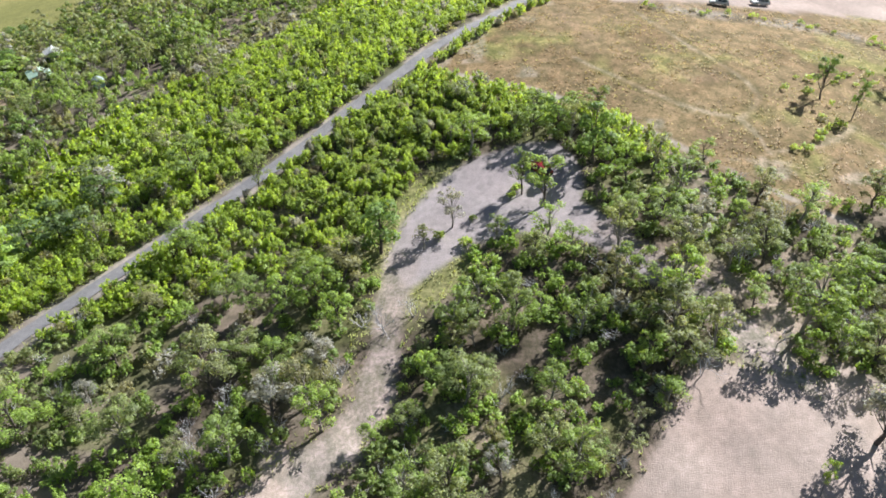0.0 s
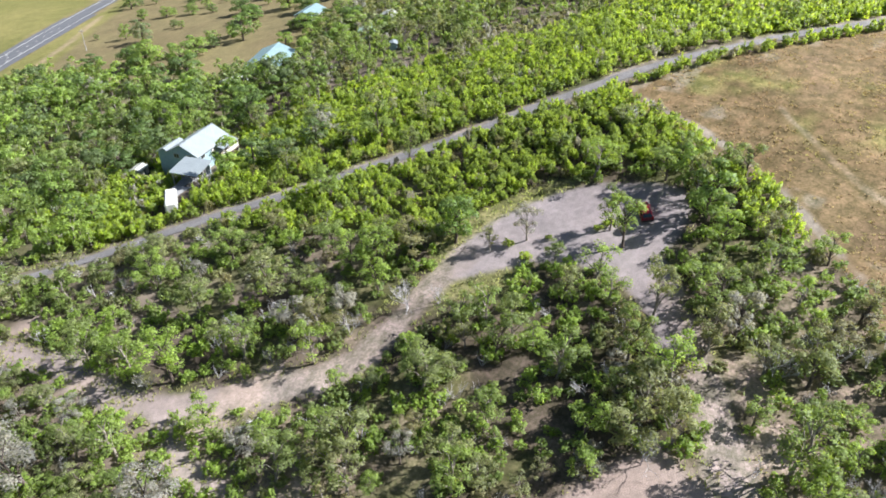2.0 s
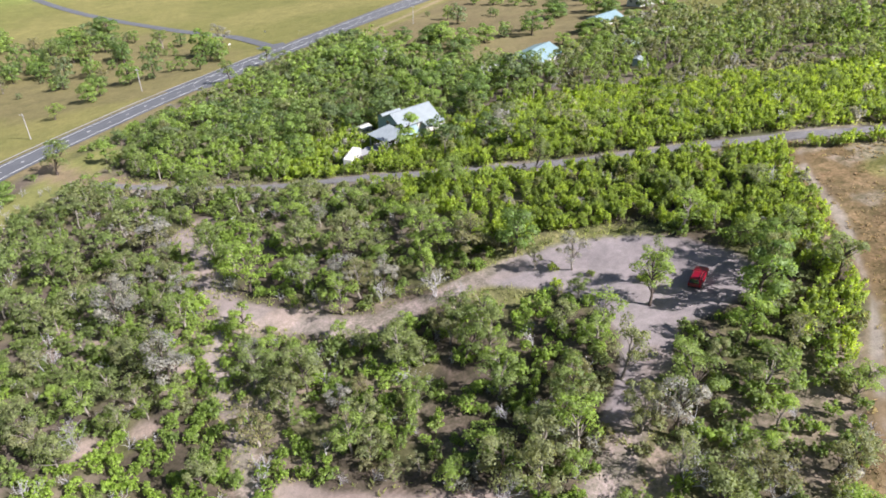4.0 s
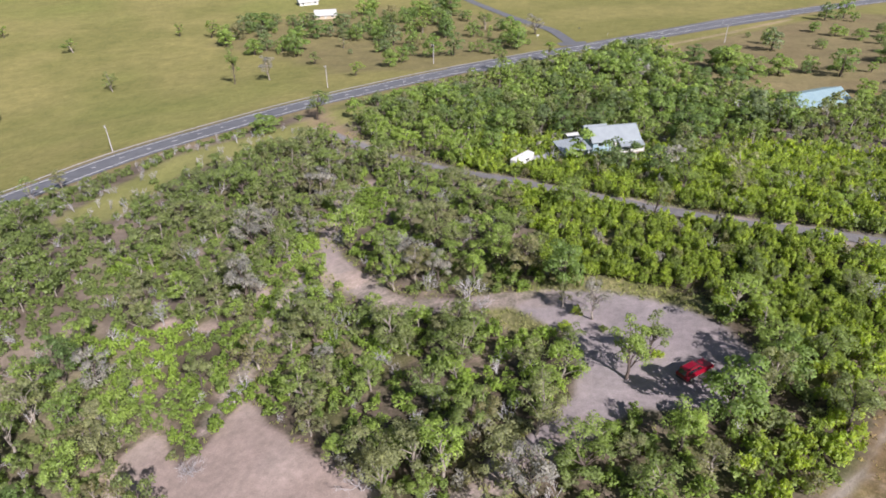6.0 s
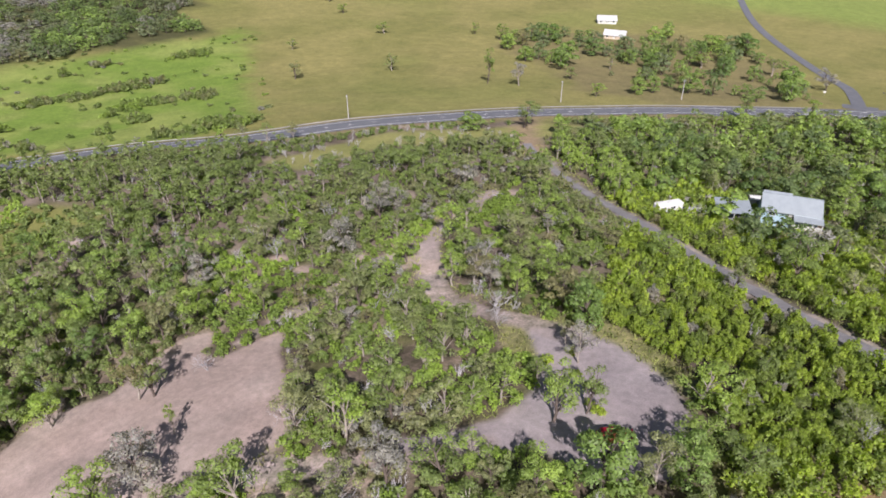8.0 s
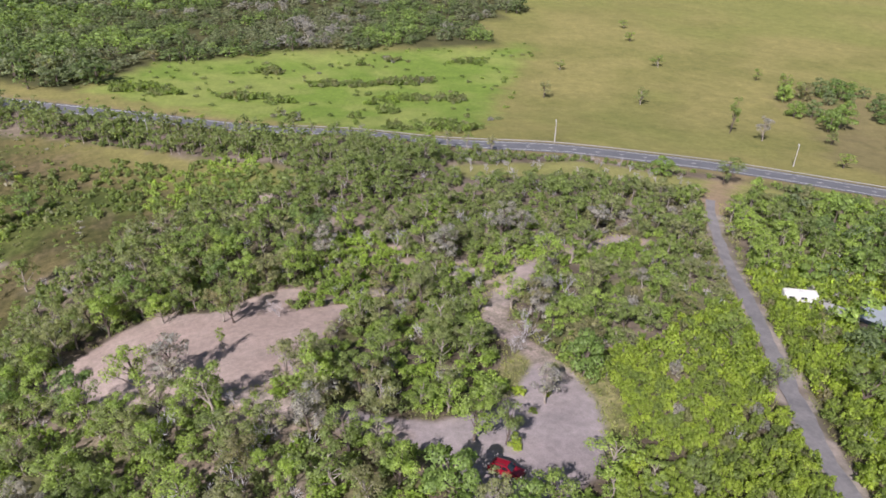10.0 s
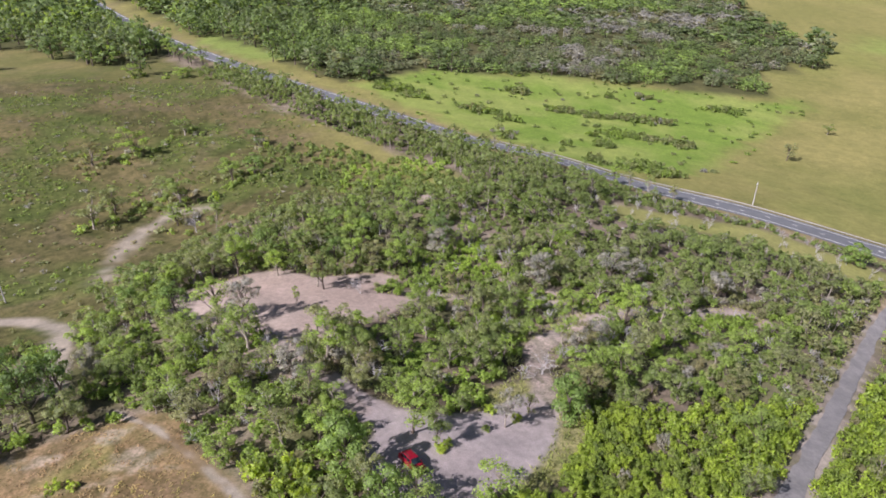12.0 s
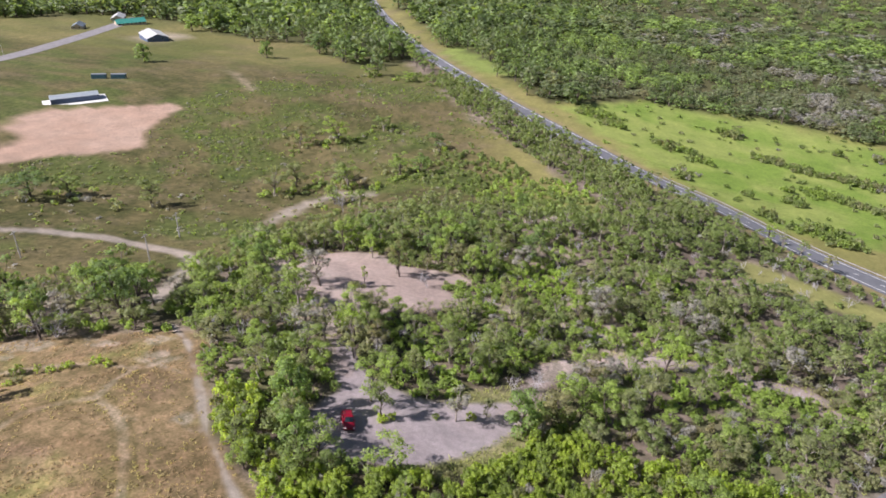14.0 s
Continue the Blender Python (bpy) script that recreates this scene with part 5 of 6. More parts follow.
# low bushes and weeds in the paddock
px, py = lattice(-300, 30, -240, -60, 2.5, 13)
weedy = np.maximum(1 - np.hypot((px + 145) / 34, (py + 177) / 32), 1 - np.hypot((px + 217) / 12, (py + 148) / 14)) + 1.6 * (noise2(px, py, 8, 103) - 0.5)
hill = (depth_in(SCRUB, px, py) < 0) & (depth_in(CREEK_WOOD, px, py) < 0) & (depth_in(DIRT_PAD, px, py) < -3) & (off_line(FARM_TRACK, px, py) > 4) & (depth_in(FIELD, px, py) < -3) & (off_line(HIGHWAY, px, py) > 12)
keep = hill & (rng.random(len(px)) < 0.12 + 0.45 * smooth(0.6 * noise2(px, py, 30, 12) + 0.4 * noise2(px, py, 9, 98), 0.45, 0.6) + 0.7 * smooth(38 - np.hypot(px + 132, py + 42), 0, 25) + 0.55 * smooth(weedy, 0.0, 0.5)) & (px < 20)
px, py = px[keep], py[keep]
small = len(px)
where = rng.integers(0, len(PADDOCK_TREES), 150)
px = np.r_[px, np.array([PADDOCK_TREES[k][0] for k in where]) + rng.normal(0, 6, 150)]
py = np.r_[py, np.array([PADDOCK_TREES[k][1] for k in where]) + rng.normal(0, 6, 150)]
args = (px, py, rng.uniform(0.35, 1.0, len(px)) + 0.8 * (rng.random(len(px)) < 0.06) + 1.1 * (np.arange(len(px)) >= small), rng.uniform(0.25, 0.9, len(px)) + 0.9 * (rng.random(len(px)) < 0.05) + 1.3 * (np.arange(len(px)) >= small), rng.random(len(px)))
stuff("low_bushes", [(*spread([bush_shape(s, 36, 0.5) for s in (120, 121, 122)], *args, seed=9), GUM_LEAF_MANY)], "low green bushes scattered over the dry paddock", "bushes")

# scrub on the bank between the field and the dirt yard
qx, qy = lattice(20, 112, -100, -18, 2.6, 17)
bank = np.minimum(off_line([(95, -30), (91, -45), (92, -62), (88, -78), (70, -96)], qx, qy) - 2.5, off_line([(52, -52), (60, -62), (66, -78)], qx, qy) - 4)
bank = np.minimum(bank, off_line([(30, -48), (40, -54), (50, -60)], qx, qy) - 2) + 5 * (noise2(qx, qy, 8, 104) - 0.5)
keep = (bank < 0) & (rng.random(len(qx)) < 0.45) & (depth_in(SOUTH_YARD, qx, qy) < 0)
qx, qy = qx[keep], qy[keep]
args = (qx, qy, rng.uniform(0.5, 1.3, len(qx)), rng.uniform(0.25, 0.75, len(qx)), rng.random(len(qx)))
shapes = [wattle_shape(s, 6, 20, 0.36, 1) for s in (113, 114, 115)]
stuff("bank_shrubs", [(*spread([w for w, _ in shapes], *args, seed=14), DARK_BARK), (*spread([c for _, c in shapes], *args, seed=14), WATTLE_LEAF_MANY)], "low green shrubs along the bank beside a dirt yard", "shrubs")

# straw on the hilltop field
sx, sy = lattice(14, 135, -110, 26, 0.62, 14)
bare = np.minimum(off_line(GRAVEL, sx, sy) - 0.5, np.min([off_line(r, sx, sy) for r in RUTS], 0) - 0.6)
keep = (depth_in(FIELD, sx, sy) > -3.0) & (depth_in(SOUTH_YARD, sx, sy) < 0.5) & (bare > 0) & (rng.random(len(sx)) < 0.06 + 0.3 * smooth(noise2(sx, sy, 7, 85), 0.35, 0.6))
sx, sy = sx[keep], sy[keep]
size = rng.uniform(0.6, 1.3, len(sx))
args = (sx, sy, size * 1.2, size, np.clip(stretch(0.6 * noise2(sx, sy, 16, 86) + 0.4 * noise2(sx, sy, 5, 87)) + rng.normal(0, 0.12, len(sx)), 0, 1))
stuff("dry_grass", [(*spread([tuft_shape(s, 8, 0.2, 0.075, 1.6) for s in (130, 131, 132)], *args, seed=10), STRAW)], "dry straw-coloured grass tufts over the hilltop field", "grass")

# weeds along the edges of the clearings, the lane and the grassy strip
ex, ey = lattice(-110, 110, -75, 125, 0.9, 15)
edge = np.minimum(np.abs(depth_in(CLEAR1, ex, ey) + 1.8), np.abs(off_line(SIDE, ex, ey) - 3.6) + 0.8)
edge = np.minimum(edge, np.min([np.abs(off_line(t, ex, ey) - 2.9) + 0.6 for t in TRACKS], 0))
edge = np.minimum(edge, np.abs(depth_in(CLEAR2, ex, ey) + 1.0) + 0.6)
keep = (edge < np.where(ey - 0.2 * ex > 8, 3.2, 1.8)) & (depth_in(CLEAR1, ex, ey) < 0.2) & (depth_in(CLEAR2, ex, ey) < 0.2) & (off_line(SIDE, ex, ey) > 2.6) & (rng.random(len(ex)) < np.where(ey - 0.2 * ex > 5, 0.8, 0.35)) & (off_line(TRACKS[0], ex, ey) > 2.4)
ex, ey = ex[keep], ey[keep]
size = rng.uniform(0.5, 1.2, len(ex))
args = (ex, ey, size * 1.4, size, rng.random(len(ex)))
stuff("weeds", [(*spread([tuft_shape(s, 7, 0.5, 0.08, 0.6) for s in (140, 141)], *args, seed=11), GREEN_BLADE)], "pale green weeds along the edges of bare ground", "grass")


# ---- buildings ----
PALE_ROOF = roofing_material("pale_roof_sheet", (0.33, 0.37, 0.41), (0.41, 0.455, 0.49), 0.45, 0.42)
BLUE_ROOF = roofing_material("sky_blue_roof_sheet", (0.28, 0.41, 0.47), (0.36, 0.49, 0.54), 0.4, 0.36)
CREAM_ROOF = roofing_material("cream_roof_sheet", (0.48, 0.45, 0.38), (0.58, 0.55, 0.47))
MINT_ROOF = roofing_material("mint_roof_sheet", (0.30, 0.42, 0.34), (0.38, 0.50, 0.41))
GREY_ROOF = roofing_material("grey_roof_sheet", (0.17, 0.20, 0.235), (0.24, 0.275, 0.31), 0.3)
WHITE_ROOF = roofing_material("white_roof_sheet", (0.38, 0.39, 0.40), (0.50, 0.50, 0.50))
TEAL_ROOF = roofing_material("teal_roof_sheet", (0.025, 0.17, 0.145), (0.05, 0.24, 0.20))
BLUE_WALL = plain("pale_blue_boards", (0.24, 0.35, 0.43), (0.32, 0.43, 0.50), 1.2)
WHITE_WALL = plain("white_paint", (0.46, 0.46, 0.45), (0.58, 0.58, 0.57), 1.0)
TAN_WALL = plain("tan_wall", (0.40, 0.33, 0.25), (0.52, 0.44, 0.34), 1.0)
NAVY_WALL = plain("navy_sheet", (0.06, 0.09, 0.17), (0.10, 0.14, 0.23), 1.0, 0.5)
TIMBER = plain("weathered_timber", (0.22, 0.18, 0.14), (0.36, 0.31, 0.26), 2.0, 0.9)
CONCRETE = plain("concrete", (0.24, 0.24, 0.26), (0.33, 0.33, 0.34), 0.8, 0.9)
WHITE_SLAB = plain("new_concrete", (0.5, 0.5, 0.5), (0.6, 0.6, 0.6), 0.8, 0.9)
CONTAINER = plain("container_paint", (0.03, 0.09, 0.13), (0.06, 0.14, 0.18), 1.0, 0.5)
# near-black tone for the shade inside the carport
SHADE = plain("carport_shade", (0.02, 0.02, 0.022), (0.05, 0.05, 0.05), 1.0, 0.8)
RED = plain("red_car_paint", (0.17, 0.003, 0.014), (0.22, 0.004, 0.018), 0.6, 0.28)
RUBBER = plain("tyre_rubber", (0.012, 0.012, 0.012), (0.03, 0.03, 0.03), 4.0, 0.9)
CHROME = plain("alloy", (0.45, 0.45, 0.46), (0.6, 0.6, 0.6), 4.0, 0.3, 0.9)
DARK_TRIM = plain("dark_trim", (0.02, 0.02, 0.02), (0.04, 0.04, 0.04), 4.0, 0.6)
LAMP_WHITE = plain("lamp_lens", (0.7, 0.7, 0.7), (0.85, 0.85, 0.85), 4.0, 0.15)
LAMP_RED = plain("tail_lens", (0.30, 0.01, 0.01), (0.40, 0.02, 0.02), 4.0, 0.2)


def glazing(name):
    m, nodes, links, bsdf = material(name, 0.06)
    bsdf.inputs["Base Color"].default_value = (0.02, 0.028, 0.035, 1)
    bsdf.inputs["Specular IOR Level"].default_value = 0.8
    return m


GLASS = glazing("dark_window_glass")


def window(parent, x, y, z, w, h, along):
    """A framed window on a wall that runs along x (or y), its face outwards by the sign of along."""
    fr = new("window")
    fr.parent = parent
    s = 1 if along > 0 else -1
    horizontal = abs(along) == 1
    def bar(a0, z0, a1, z1, out):
        return (a0, min(y, y + s * out), z0, a1, max(y, y + s * out), z1) if horizontal else (min(x, x + s * out), a0, z0, max(x, x + s * out), a1, z1)
    c = x if horizontal else y
    bm = bmesh.new()
    for a0, z0, a1, z1 in ((c - w / 2, z - 0.08, c + w / 2, z), (c - w / 2, z + h, c + w / 2, z + h + 0.08), (c - w / 2 - 0.08, z - 0.08, c - w / 2, z + h + 0.08), (c + w / 2, z - 0.08, c + w / 2 + 0.08, z + h + 0.08),
                           (c - 0.03, z, c + 0.03, z + h)):
        box(bm, *bar(a0, z0, a1, z1, 0.07))
    part("window_frame", bm, WHITE_WALL, fr)
    part("pane", boxed(*bar(c - w / 2, z, c + w / 2, z + h, 0.03)), GLASS, fr)


def gable_roof(length, width, eave, rise, over=0.6, thick=0.16, y0=0.0):
    bm = bmesh.new()
    hx, hy = length / 2 + over, width / 2 + over
    drop = rise * over / (width / 2)
    for s in (1, -1):
        c = [(-hx, y0, eave + rise), (hx, y0, eave + rise), (hx, y0 + s * hy, eave - drop), (-hx, y0 + s * hy, eave - drop)]
        slab_of(bm, c if s < 0 else c[::-1], thick)
    bm.normal_update()
    return bm


def walls(length, width, eave, rise, below=2.0, y0=0.0):
    bm = bmesh.new()
    hx, hy = length / 2, width / 2
    ring = [(-hx, y0 - hy), (hx, y0 - hy), (hx, y0 + hy), (-hx, y0 + hy)]
    low, top = [bm.verts.new((*p, -below)) for p in ring], [bm.verts.new((*p, eave)) for p in ring]
    ridge = [bm.verts.new((-hx, y0, eave + rise - 0.12)), bm.verts.new((hx, y0, eave + rise - 0.12))]
    for i in (0, 2):
        bm.faces.new((low[i], low[i + 1], top[i + 1], top[i]))
    bm.faces.new((low[1], low[2], top[2], ridge[1], top[1]))
    bm.faces.new((low[3], low[0], top[0], ridge[0], top[3]))
    bm.faces.new(low[::-1])
    return bm


def house(x, y, turn, length, width, eave, rise, roof, wall, label, below=2.5, group="", verandah=None, back=None):
    h = thing("house", x, y, turn)
    part("wall", walls(length, width, eave, rise, below), wall, h)
    part("roof", gable_roof(length, width, eave, rise), roof, h)
    part("ridge_cap", boxed(-length / 2 - 0.6, -0.2, eave + rise - 0.02, length / 2 + 0.6, 0.2, eave + rise + 0.06), roof, h)
    for s in (1, -1):
        for k in range(max(2, int(length // 4))):
            window(h, -length / 2 + (k + 0.5) * length / max(2, int(length // 4)), s * width / 2, eave - 1.7, 1.5, 1.1, s)
        window(h, s * length / 2, -width * 0.22, eave - 1.6, 1.4, 1.1, 2 * s)
        window(h, s * length / 2, width * 0.22, eave - 1.6, 1.4, 1.1, 2 * s)
    if verandah:
        x0, x1, out = verandah
        s = -1 if out < 0 else 1
        y1, y2 = s * (width / 2 + 0.5), s * (width / 2) + out
        bm = bmesh.new()
        c = [(x0, y1, eave - 0.45), (x1, y1, eave - 0.45), (x1, y2, eave - 1.0), (x0, y2, eave - 1.0)]
        slab_of(bm, c if s < 0 else c[::-1], 0.12)
        bm.normal_update()
        part("verandah_roof", bm, roof, h)
        for k in range(4):
            px = x0 + 0.2 + (x1 - x0 - 0.4) * k / 3
            part("post", boxed(px - 0.06, y2 - s * 0.2 - 0.06, -below, px + 0.06, y2 - s * 0.2 + 0.06, eave - 1.08), WHITE_WALL, h)
        part("balustrade", boxed(x0, min(y2 - s * 0.25, y2 - s * 0.18), eave - 2.9, x1, max(y2 - s * 0.25, y2 - s * 0.18), eave - 2.0), WHITE_WALL, h)
        part("deck", boxed(x0, min(y1, y2), eave - 3.1, x1, max(y1, y2), eave - 2.95), TIMBER, h)
    if back:
        bx, blen, bw = back
        bm = walls(blen, bw, eave - 0.9, rise * 0.45, below, width / 2 + bw / 2 - 0.3)
        bmesh.ops.translate(bm, vec=(bx, 0, 0), verts=bm.verts)
        part("rear_wall", bm, wall, h)
        bm = gable_roof(blen, bw, eave - 0.9, rise * 0.45, 0.5, 0.16, width / 2 + bw / 2 - 0.3)
        bmesh.ops.translate(bm, vec=(bx, 0, 0), verts=bm.verts)
        part("rear_roof", bm, roof, h)
    part("door", boxed(-0.5, -width / 2 - 0.05, eave - 2.5, 0.5, -width / 2 - 0.003, eave - 0.45), WHITE_WALL, h)
    return tagged(h, label, "house", group)


house(12.6, 112.0, 21, 13.0, 8.4, 6.4, 2.3, PALE_ROOF, BLUE_WALL, "pale blue two-storey house with light metal gable roof", 3.0, verandah=(0.5, 7.3, -2.8), back=(-2.6, 6.0, 4.0))
house(79, 166, 32, 20, 12, 3.4, 2.4, BLUE_ROOF, WHITE_WALL, "long house with sky-blue metal gable roof among trees", 3.0)
house(-174, 385, 20, 14, 9, 3.2, 2.4, WHITE_ROOF, TAN_WALL, "far farmhouse with white metal roof under trees", 3.0, "far farmhouses")
house(-206, 433, 35, 14, 10, 3.2, 2.4, WHITE_ROOF, WHITE_WALL, "far farmhouse with white metal roof under trees", 3.0, "far farmhouses")
house(-436, -562, -28, 28, 13, 3.0, 3.2, TEAL_ROOF, TAN_WALL, "distant house with teal green metal roof", 3.0, "distant houses")
house(-372, -462, 60, 30, 18, 4.5, 3.0, WHITE_ROOF, NAVY_WALL, "distant large shed with white roof and dark walls", 3.0, "distant houses")
house(-455, -600, 40, 22, 12, 3.4, 3.0, WHITE_ROOF, TAN_WALL, "distant house with white roof behind trees", 3.0, "distant houses")
house(-385, -575, 40, 16, 10, 3.2, 2.6, GREY_ROOF, TAN_WALL, "distant grey-roofed cottage beside the road", 3.0, "distant houses")
house(133, 205, 25, 15, 8, 3.0, 1.6, BLUE_ROOF, WHITE_WALL, "low blue-roofed building behind garden trees", 2.0)
house(107, 144, 40, 8, 5.5, 2.6, 1.2, MINT_ROOF, WHITE_WALL, "small outbuilding with mint green roof among shrubs", 2.0)
house(126, 151, 30, 7, 5, 2.6, 1.2, WHITE_ROOF, WHITE_WALL, "small white-roofed outbuilding among shrubs", 2.0)
house(179, 238, 12, 22, 9, 3.0, 1.8, CREAM_ROOF, WHITE_WALL, "long house with cream metal roof behind palms", 2.5)
house(196, 318, 15, 18, 9, 3.0, 1.8, WHITE_ROOF, WHITE_WALL, "white-roofed house on open paddock beside trees", 2.5)


def carport(x, y, turn):
    h = thing("carport", x, y, turn)
    bm = bmesh.new()
    slab_of(bm, [(-4.2, -3.4, 3.6), (4.2, -3.4, 3.6), (4.2, 3.4, 4.1), (-4.2, 3.4, 4.1)], 0.14)
    part("roof", bm, PALE_ROOF, h)
    for px in (-3.6, 0, 3.6):
        for py in (-2.8, 2.8):
            part("post", boxed(px - 0.07, py - 0.07, -1.5, px + 0.07, py + 0.07, 3.65 + 0.08 * py), WHITE_WALL, h)
    part("back_wall", boxed(3.3, -2.9, -1.5, 3.45, 2.9, 2.9), BLUE_WALL, h)
    part("floor", boxed(-3.8, -3.0, -1.5, 3.8, 3.0, 0.25), CONCRETE, h)
    # dark box added to stand for the shade under the roof
    part("shade_block", boxed(1.2, -2.0, 0.25, 2.9, 2.0, 2.2), SHADE, h)
    return tagged(h, "open carport with grey metal roof beside the house", "carport")


carport(2.4, 99.6, 30)
drive = thing("driveway", -4.0, 94.6, 35)
part("slab", boxed(-3.0, -2.6, -1.0, 2.2, 2.6, 0.22), CONCRETE, drive)
tagged(drive, "grey concrete parking slab before the carport", "driveway")


def caravan(x, y, turn):
    h = thing("caravan", x, y, turn)
    part("body", boxed(-3.6, -1.2, 0.6, 3.6, 1.2, 2.9, bevel=0.28), WHITE_WALL, h)
    part("roof_vent", boxed(-0.4, -0.3, 2.9, 0.4, 0.3, 3.0), WHITE_ROOF, h)
    part("drawbar", boxed(3.5, -0.1, 0.6, 4.6, 0.1, 0.72), DARK_TRIM, h)
    for s in (-1, 1):
        for k in (-2.0, 0.6):
            window(h, k, s * 1.2, 1.6, 1.2, 0.6, s)
        bm = bmesh.new()
        bmesh.ops.create_cone(bm, cap_ends=True, segments=16, radius1=0.36, radius2=0.36, depth=0.22, matrix=pose(-0.3, s * 1.05, 0.36, 90))
        part("tyre", bm, RUBBER, h)
    part("chassis", boxed(-3.4, -1.0, 0.2, 3.4, 1.0, 0.6), DARK_TRIM, h)
    part("jockey_stand", boxed(4.4, -0.06, -0.4, 4.52, 0.06, 0.6), DARK_TRIM, h)
    return tagged(h, "long white caravan parked under shrubs by the lane", "caravan")


caravan(-9.8, 88.8, 57)


def shed(x, y, turn, l, w, hgt, roof, wall, label):
    h = thing("garden_shed", x, y, turn)
    part("wall", walls(l, w, hgt, 0.5, 1.2), wall, h)
    part("roof", gable_roof(l, w, hgt, 0.5, 0.25, 0.08), roof, h)
    part("door", boxed(-0.45, -w / 2 - 0.05, 0, 0.45, -w / 2 - 0.003, hgt - 0.2), GREY_ROOF, h)
    return tagged(h, label, "shed")


shed(1.8, 124, 30, 3.6, 2.8, 2.2, WHITE_ROOF, WHITE_WALL, "small white garden shed among trees")
shed(89, 114.6, 40, 3.4, 2.4, 2.1, PALE_ROOF, BLUE_WALL, "small pale blue shed hidden in wattle scrub")
shed(57, 158, 15, 9, 5, 2.6, WHITE_ROOF, WHITE_WALL, "white-roofed garden shed near the second house")
shed(66, 150, 25, 4.5, 3.5, 2.4, GREY_ROOF, WHITE_WALL, "grey-roofed garden shed near the second house")


def container(x, y, turn, label):
    h = thing("shipping_container", x, y, turn)
    part("box", boxed(-4.4, -1.3, -0.6, 4.4, 1.3, 2.8), CONTAINER, h)
    for k in range(16):
        px = -4.05 + k * 0.54
        for s in (-1, 1):
            part("rib", boxed(px - 0.1, min(s * 1.3, s * 1.35), 0.2, px + 0.1, max(s * 1.3, s * 1.35), 2.6), CONTAINER, h)
    part("roof", boxed(-4.45, -1.36, 2.8, 4.45, 1.36, 2.88), GREY_ROOF, h)
    return tagged(h, label, "container", "containers in the paddock")


container(-206.5, -334, 122, "dark blue shipping container on open paddock")
container(-212, -323, 122, "dark teal shipping container on open paddock")

slab = thing("house_slab", -158, -295.5, -34)
part("concrete_pad", boxed(-16, -7.5, -3.5, 16, 7.5, 0.35), WHITE_SLAB, slab)
tagged(slab, "new white concrete building slab on a graded pad", "slab")
frame_shed = thing("steel_shed", -159, -297, -34)
frame_shed.location.z = slab.location.z + 0.35
part("wall", walls(24, 9, 2.8, 0.9, 0.0), NAVY_WALL, frame_shed)
part("roof", gable_roof(24, 9, 2.8, 0.9, 0.3, 0.12), PALE_ROOF, frame_shed)
for k in range(4):
    part("roller_door", boxed(-10.5 + k * 6, 4.503, 0, -7.5 + k * 6, 4.56, 2.4), NAVY_WALL, frame_shed)
tagged(frame_shed, "low long navy blue steel shed on a white slab", "shed")


# ---- power poles ----
def pole(x, y, h, turn, label):
    p = thing("power_pole", x, y, turn)
    bm = bmesh.new()
    bmesh.ops.create_cone(bm, cap_ends=True, segments=8, radius1=0.19, radius2=0.12, depth=h + 1, matrix=pose(0, 0, (h - 1) / 2))
    part("shaft", bm, TWIG, p)
    part("crossarm", boxed(-1.1, -0.26, h - 0.75, 1.1, -0.14, h - 0.6), TWIG, p)
    for k in (-1.0, -0.35, 0.35, 1.0):
        bm = bmesh.new()
        bmesh.ops.create_cone(bm, cap_ends=True, segments=6, radius1=0.07, radius2=0.04, depth=0.22, matrix=pose(k, -0.2, h - 0.48))
        part("insulator", bm, WHITE_WALL, p)
    return tagged(p, label, "power pole", "power poles")


for x, y, h, turn in ((-147, 109.8, 9.6, -35), (-102, 193, 9.6, -40), (-66, 238, 9.5, -40), (-25.7, -99.3, 8.5, 10), (-10, -132, 8.5, 15), (-49, -112, 9, 10), (-212, -40, 9.5, -45), (70, 290, 9.5, -40), (-235, -468, 9, 30)):
    pole(x, y, h, turn, "grey timber power pole with a crossarm and insulators")


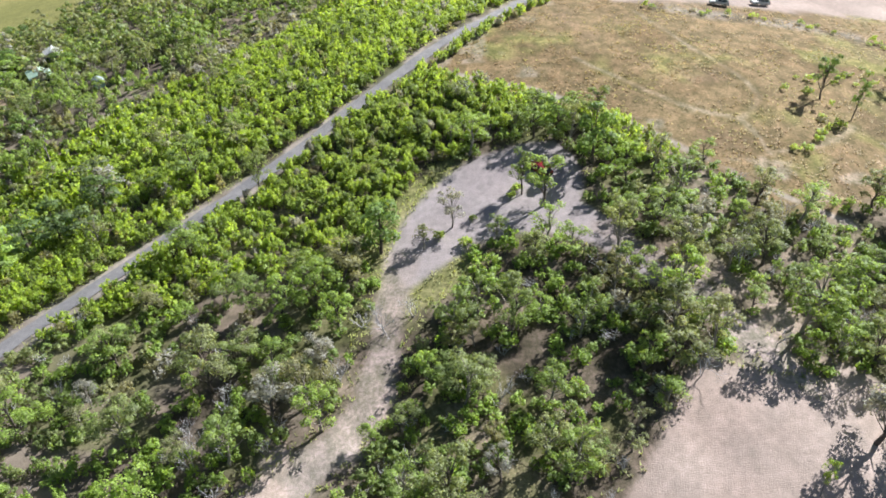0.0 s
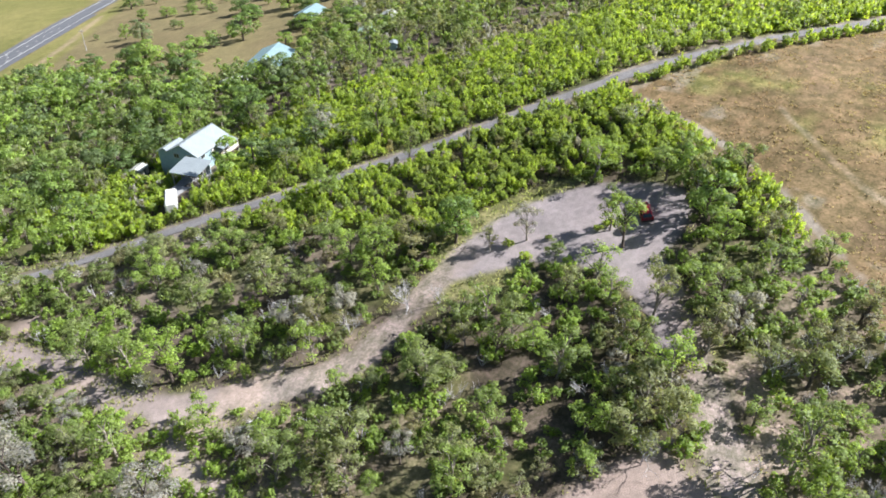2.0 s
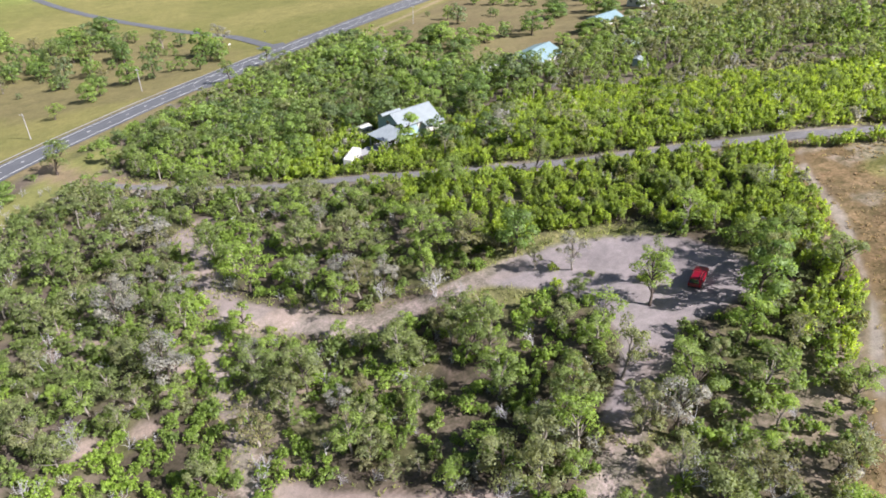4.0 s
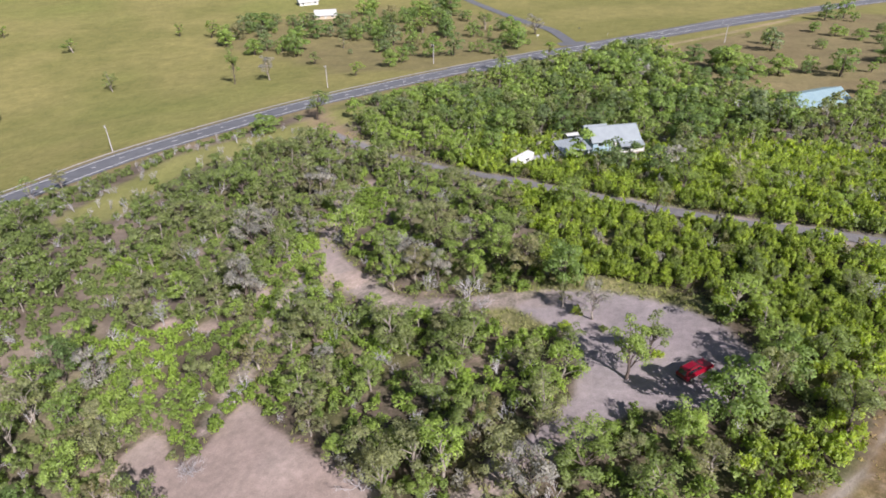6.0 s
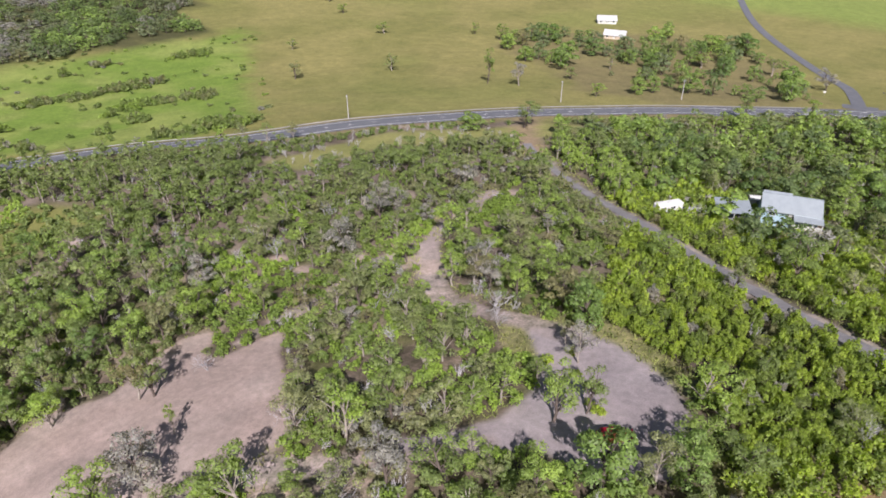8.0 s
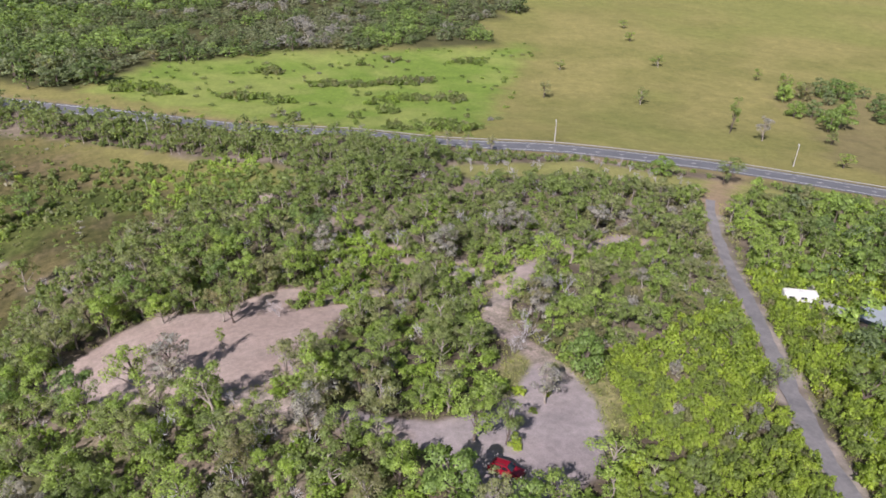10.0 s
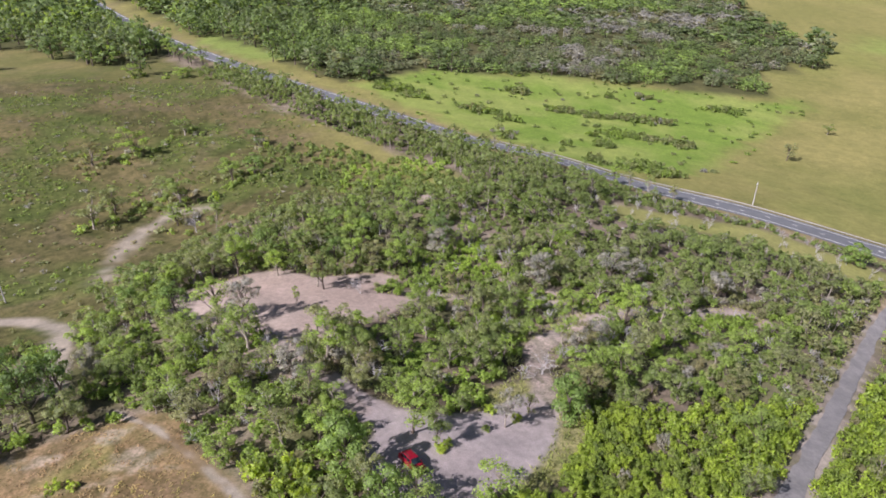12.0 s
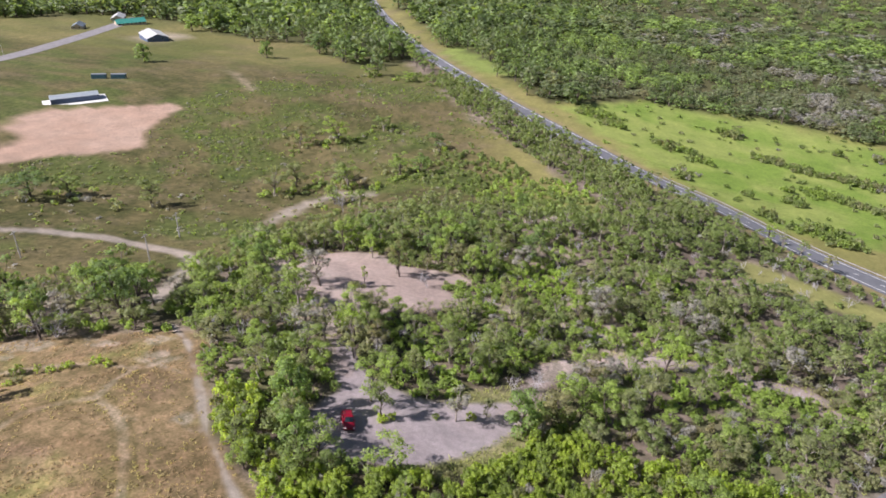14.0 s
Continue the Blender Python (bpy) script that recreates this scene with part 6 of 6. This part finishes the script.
# ---- the red car ----
def car_on_land(x, y, heading, paint, label):
    n = Vector((hz(x - 1, y) - hz(x + 1, y), hz(x, y - 1) - hz(x, y + 1), 2.0)).normalized()
    ahead = Vector((math.cos(radians(heading)), math.sin(radians(heading)), 0))
    ahead = (ahead - n * ahead.dot(n)).normalized()
    left = n.cross(ahead)
    car = new("car")
    m = Matrix((ahead, left, n)).transposed().to_4x4()
    car.matrix_basis = Matrix.Translation((x, y, hz(x, y) + 0.12)) @ m

    def hull(profile, half, tuck):
        """A body pressed out of a side outline; tuck narrows it towards the top."""
        bm = bmesh.new()
        sides = []
        for s in (-1, 1):
            sides.append([bm.verts.new((px, s * half * (1 - tuck * max(0.0, pz - 0.7)), pz)) for px, pz in profile])
        k = len(profile)
        bm.faces.new(sides[0])
        bm.faces.new(sides[1][::-1])
        for i in range(k):
            bm.faces.new((sides[0][(i + 1) % k], sides[0][i], sides[1][i], sides[1][(i + 1) % k]))
        bmesh.ops.recalc_face_normals(bm, faces=bm.faces)
        bmesh.ops.bevel(bm, geom=list(bm.edges), offset=0.05, segments=2, affect="EDGES")
        return bm
    part("body", hull([(-2.3, 0.35), (2.25, 0.35), (2.35, 0.6), (2.28, 0.86), (1.1, 1.04), (-2.2, 1.06), (-2.38, 0.7)], 0.93, 0.05), paint, car)
    part("cabin", hull([(0.98, 1.0), (0.22, 1.58), (-0.2, 1.66), (-1.7, 1.64), (-2.22, 1.02)], 0.86, 0.16), paint, car)
    quad = bmesh.new()
    slab_of(quad, [(1.0, -0.72, 1.07), (1.0, 0.72, 1.07), (0.32, 0.62, 1.58), (0.32, -0.62, 1.58)], 0.03)
    part("windscreen", quad, GLASS, car)
    quad = bmesh.new()
    slab_of(quad, [(-2.26, 0.7, 1.12), (-2.26, -0.7, 1.12), (-1.86, -0.6, 1.55), (-1.86, 0.6, 1.55)], 0.03)
    part("rear_window", quad, GLASS, car)
    for s in (-1, 1):
        for a, b in ((0.55, -0.35), (-0.45, -1.6)):
            ya, yb = s * 0.845, s * 0.765
            bm = bmesh.new()
            v = [bm.verts.new(c) for c in ((a, ya, 1.1), (b, ya, 1.1), (b, yb, 1.5), (a - 0.35 if a > 0 else a, yb, 1.5))]
            bm.faces.new(v)
            bmesh.ops.solidify(bm, geom=list(bm.faces), thickness=0.03)
            part("side_window", bm, GLASS, car)
        part("headlight", boxed(2.12, s * 0.72 - 0.17, 0.68, 2.34, s * 0.72 + 0.17, 0.84, bevel=0.03), LAMP_WHITE, car)
        part("tail_light", boxed(-2.37, s * 0.78 - 0.1, 0.72, -2.2, s * 0.78 + 0.1, 1.05, bevel=0.03), LAMP_RED, car)
        part("mirror", boxed(0.62, min(s * 0.86, s * 1.06), 1.05, 0.8, max(s * 0.86, s * 1.06), 1.2, bevel=0.03), paint, car)
        part("roof_rail", boxed(-1.6, s * 0.6 - 0.03, 1.66, 0.0, s * 0.6 + 0.03, 1.72), DARK_TRIM, car)
        for wx_ in (1.42, -1.42):
            bm = bmesh.new()
            bmesh.ops.create_cone(bm, cap_ends=True, segments=20, radius1=0.36, radius2=0.36, depth=0.24, matrix=pose(wx_, s * 0.84, 0.24, 90))
            tyre = part("wheel", bm, RUBBER, car)
            bm = bmesh.new()
            bmesh.ops.create_cone(bm, cap_ends=True, segments=14, radius1=0.23, radius2=0.23, depth=0.03, matrix=pose(wx_, s * 0.975, 0.24, 90))
            part("rim", bm, CHROME, tyre)
    part("front_bumper", boxed(2.22, -0.86, 0.3, 2.42, 0.86, 0.52, bevel=0.04), DARK_TRIM, car)
    part("rear_bumper", boxed(-2.46, -0.86, 0.34, -2.3, 0.86, 0.56, bevel=0.04), DARK_TRIM, car)
    return tagged(car, label, "car")


car_on_land(21.6, -2.2, 38, RED, "red four-door car parked on grey dirt under trees")
car_on_land(105, -59.5, 100, WHITE_WALL, "white car parked at the edge of a bare dirt yard")
car_on_land(100.5, -48, 80, WHITE_WALL, "white wagon parked beside scrub on a dirt yard")

# ---- small things by the highway junction ----
for k, (x, y, h) in enumerate(((-24, 318, 2.6), (14, 322, 2.2), (-2, 346, 1.4))):
    p = thing("road_sign", x, y, 30 + 50 * k)
    part("post", boxed(-0.05, -0.05, -0.3, 0.05, 0.05, h), CHROME, p)
    part("board", boxed(-0.7, -0.09, h - 0.8, 0.7, -0.052, h), WHITE_WALL, p)
    tagged(p, "white road sign board on a thin metal post", "sign", "junction signs")
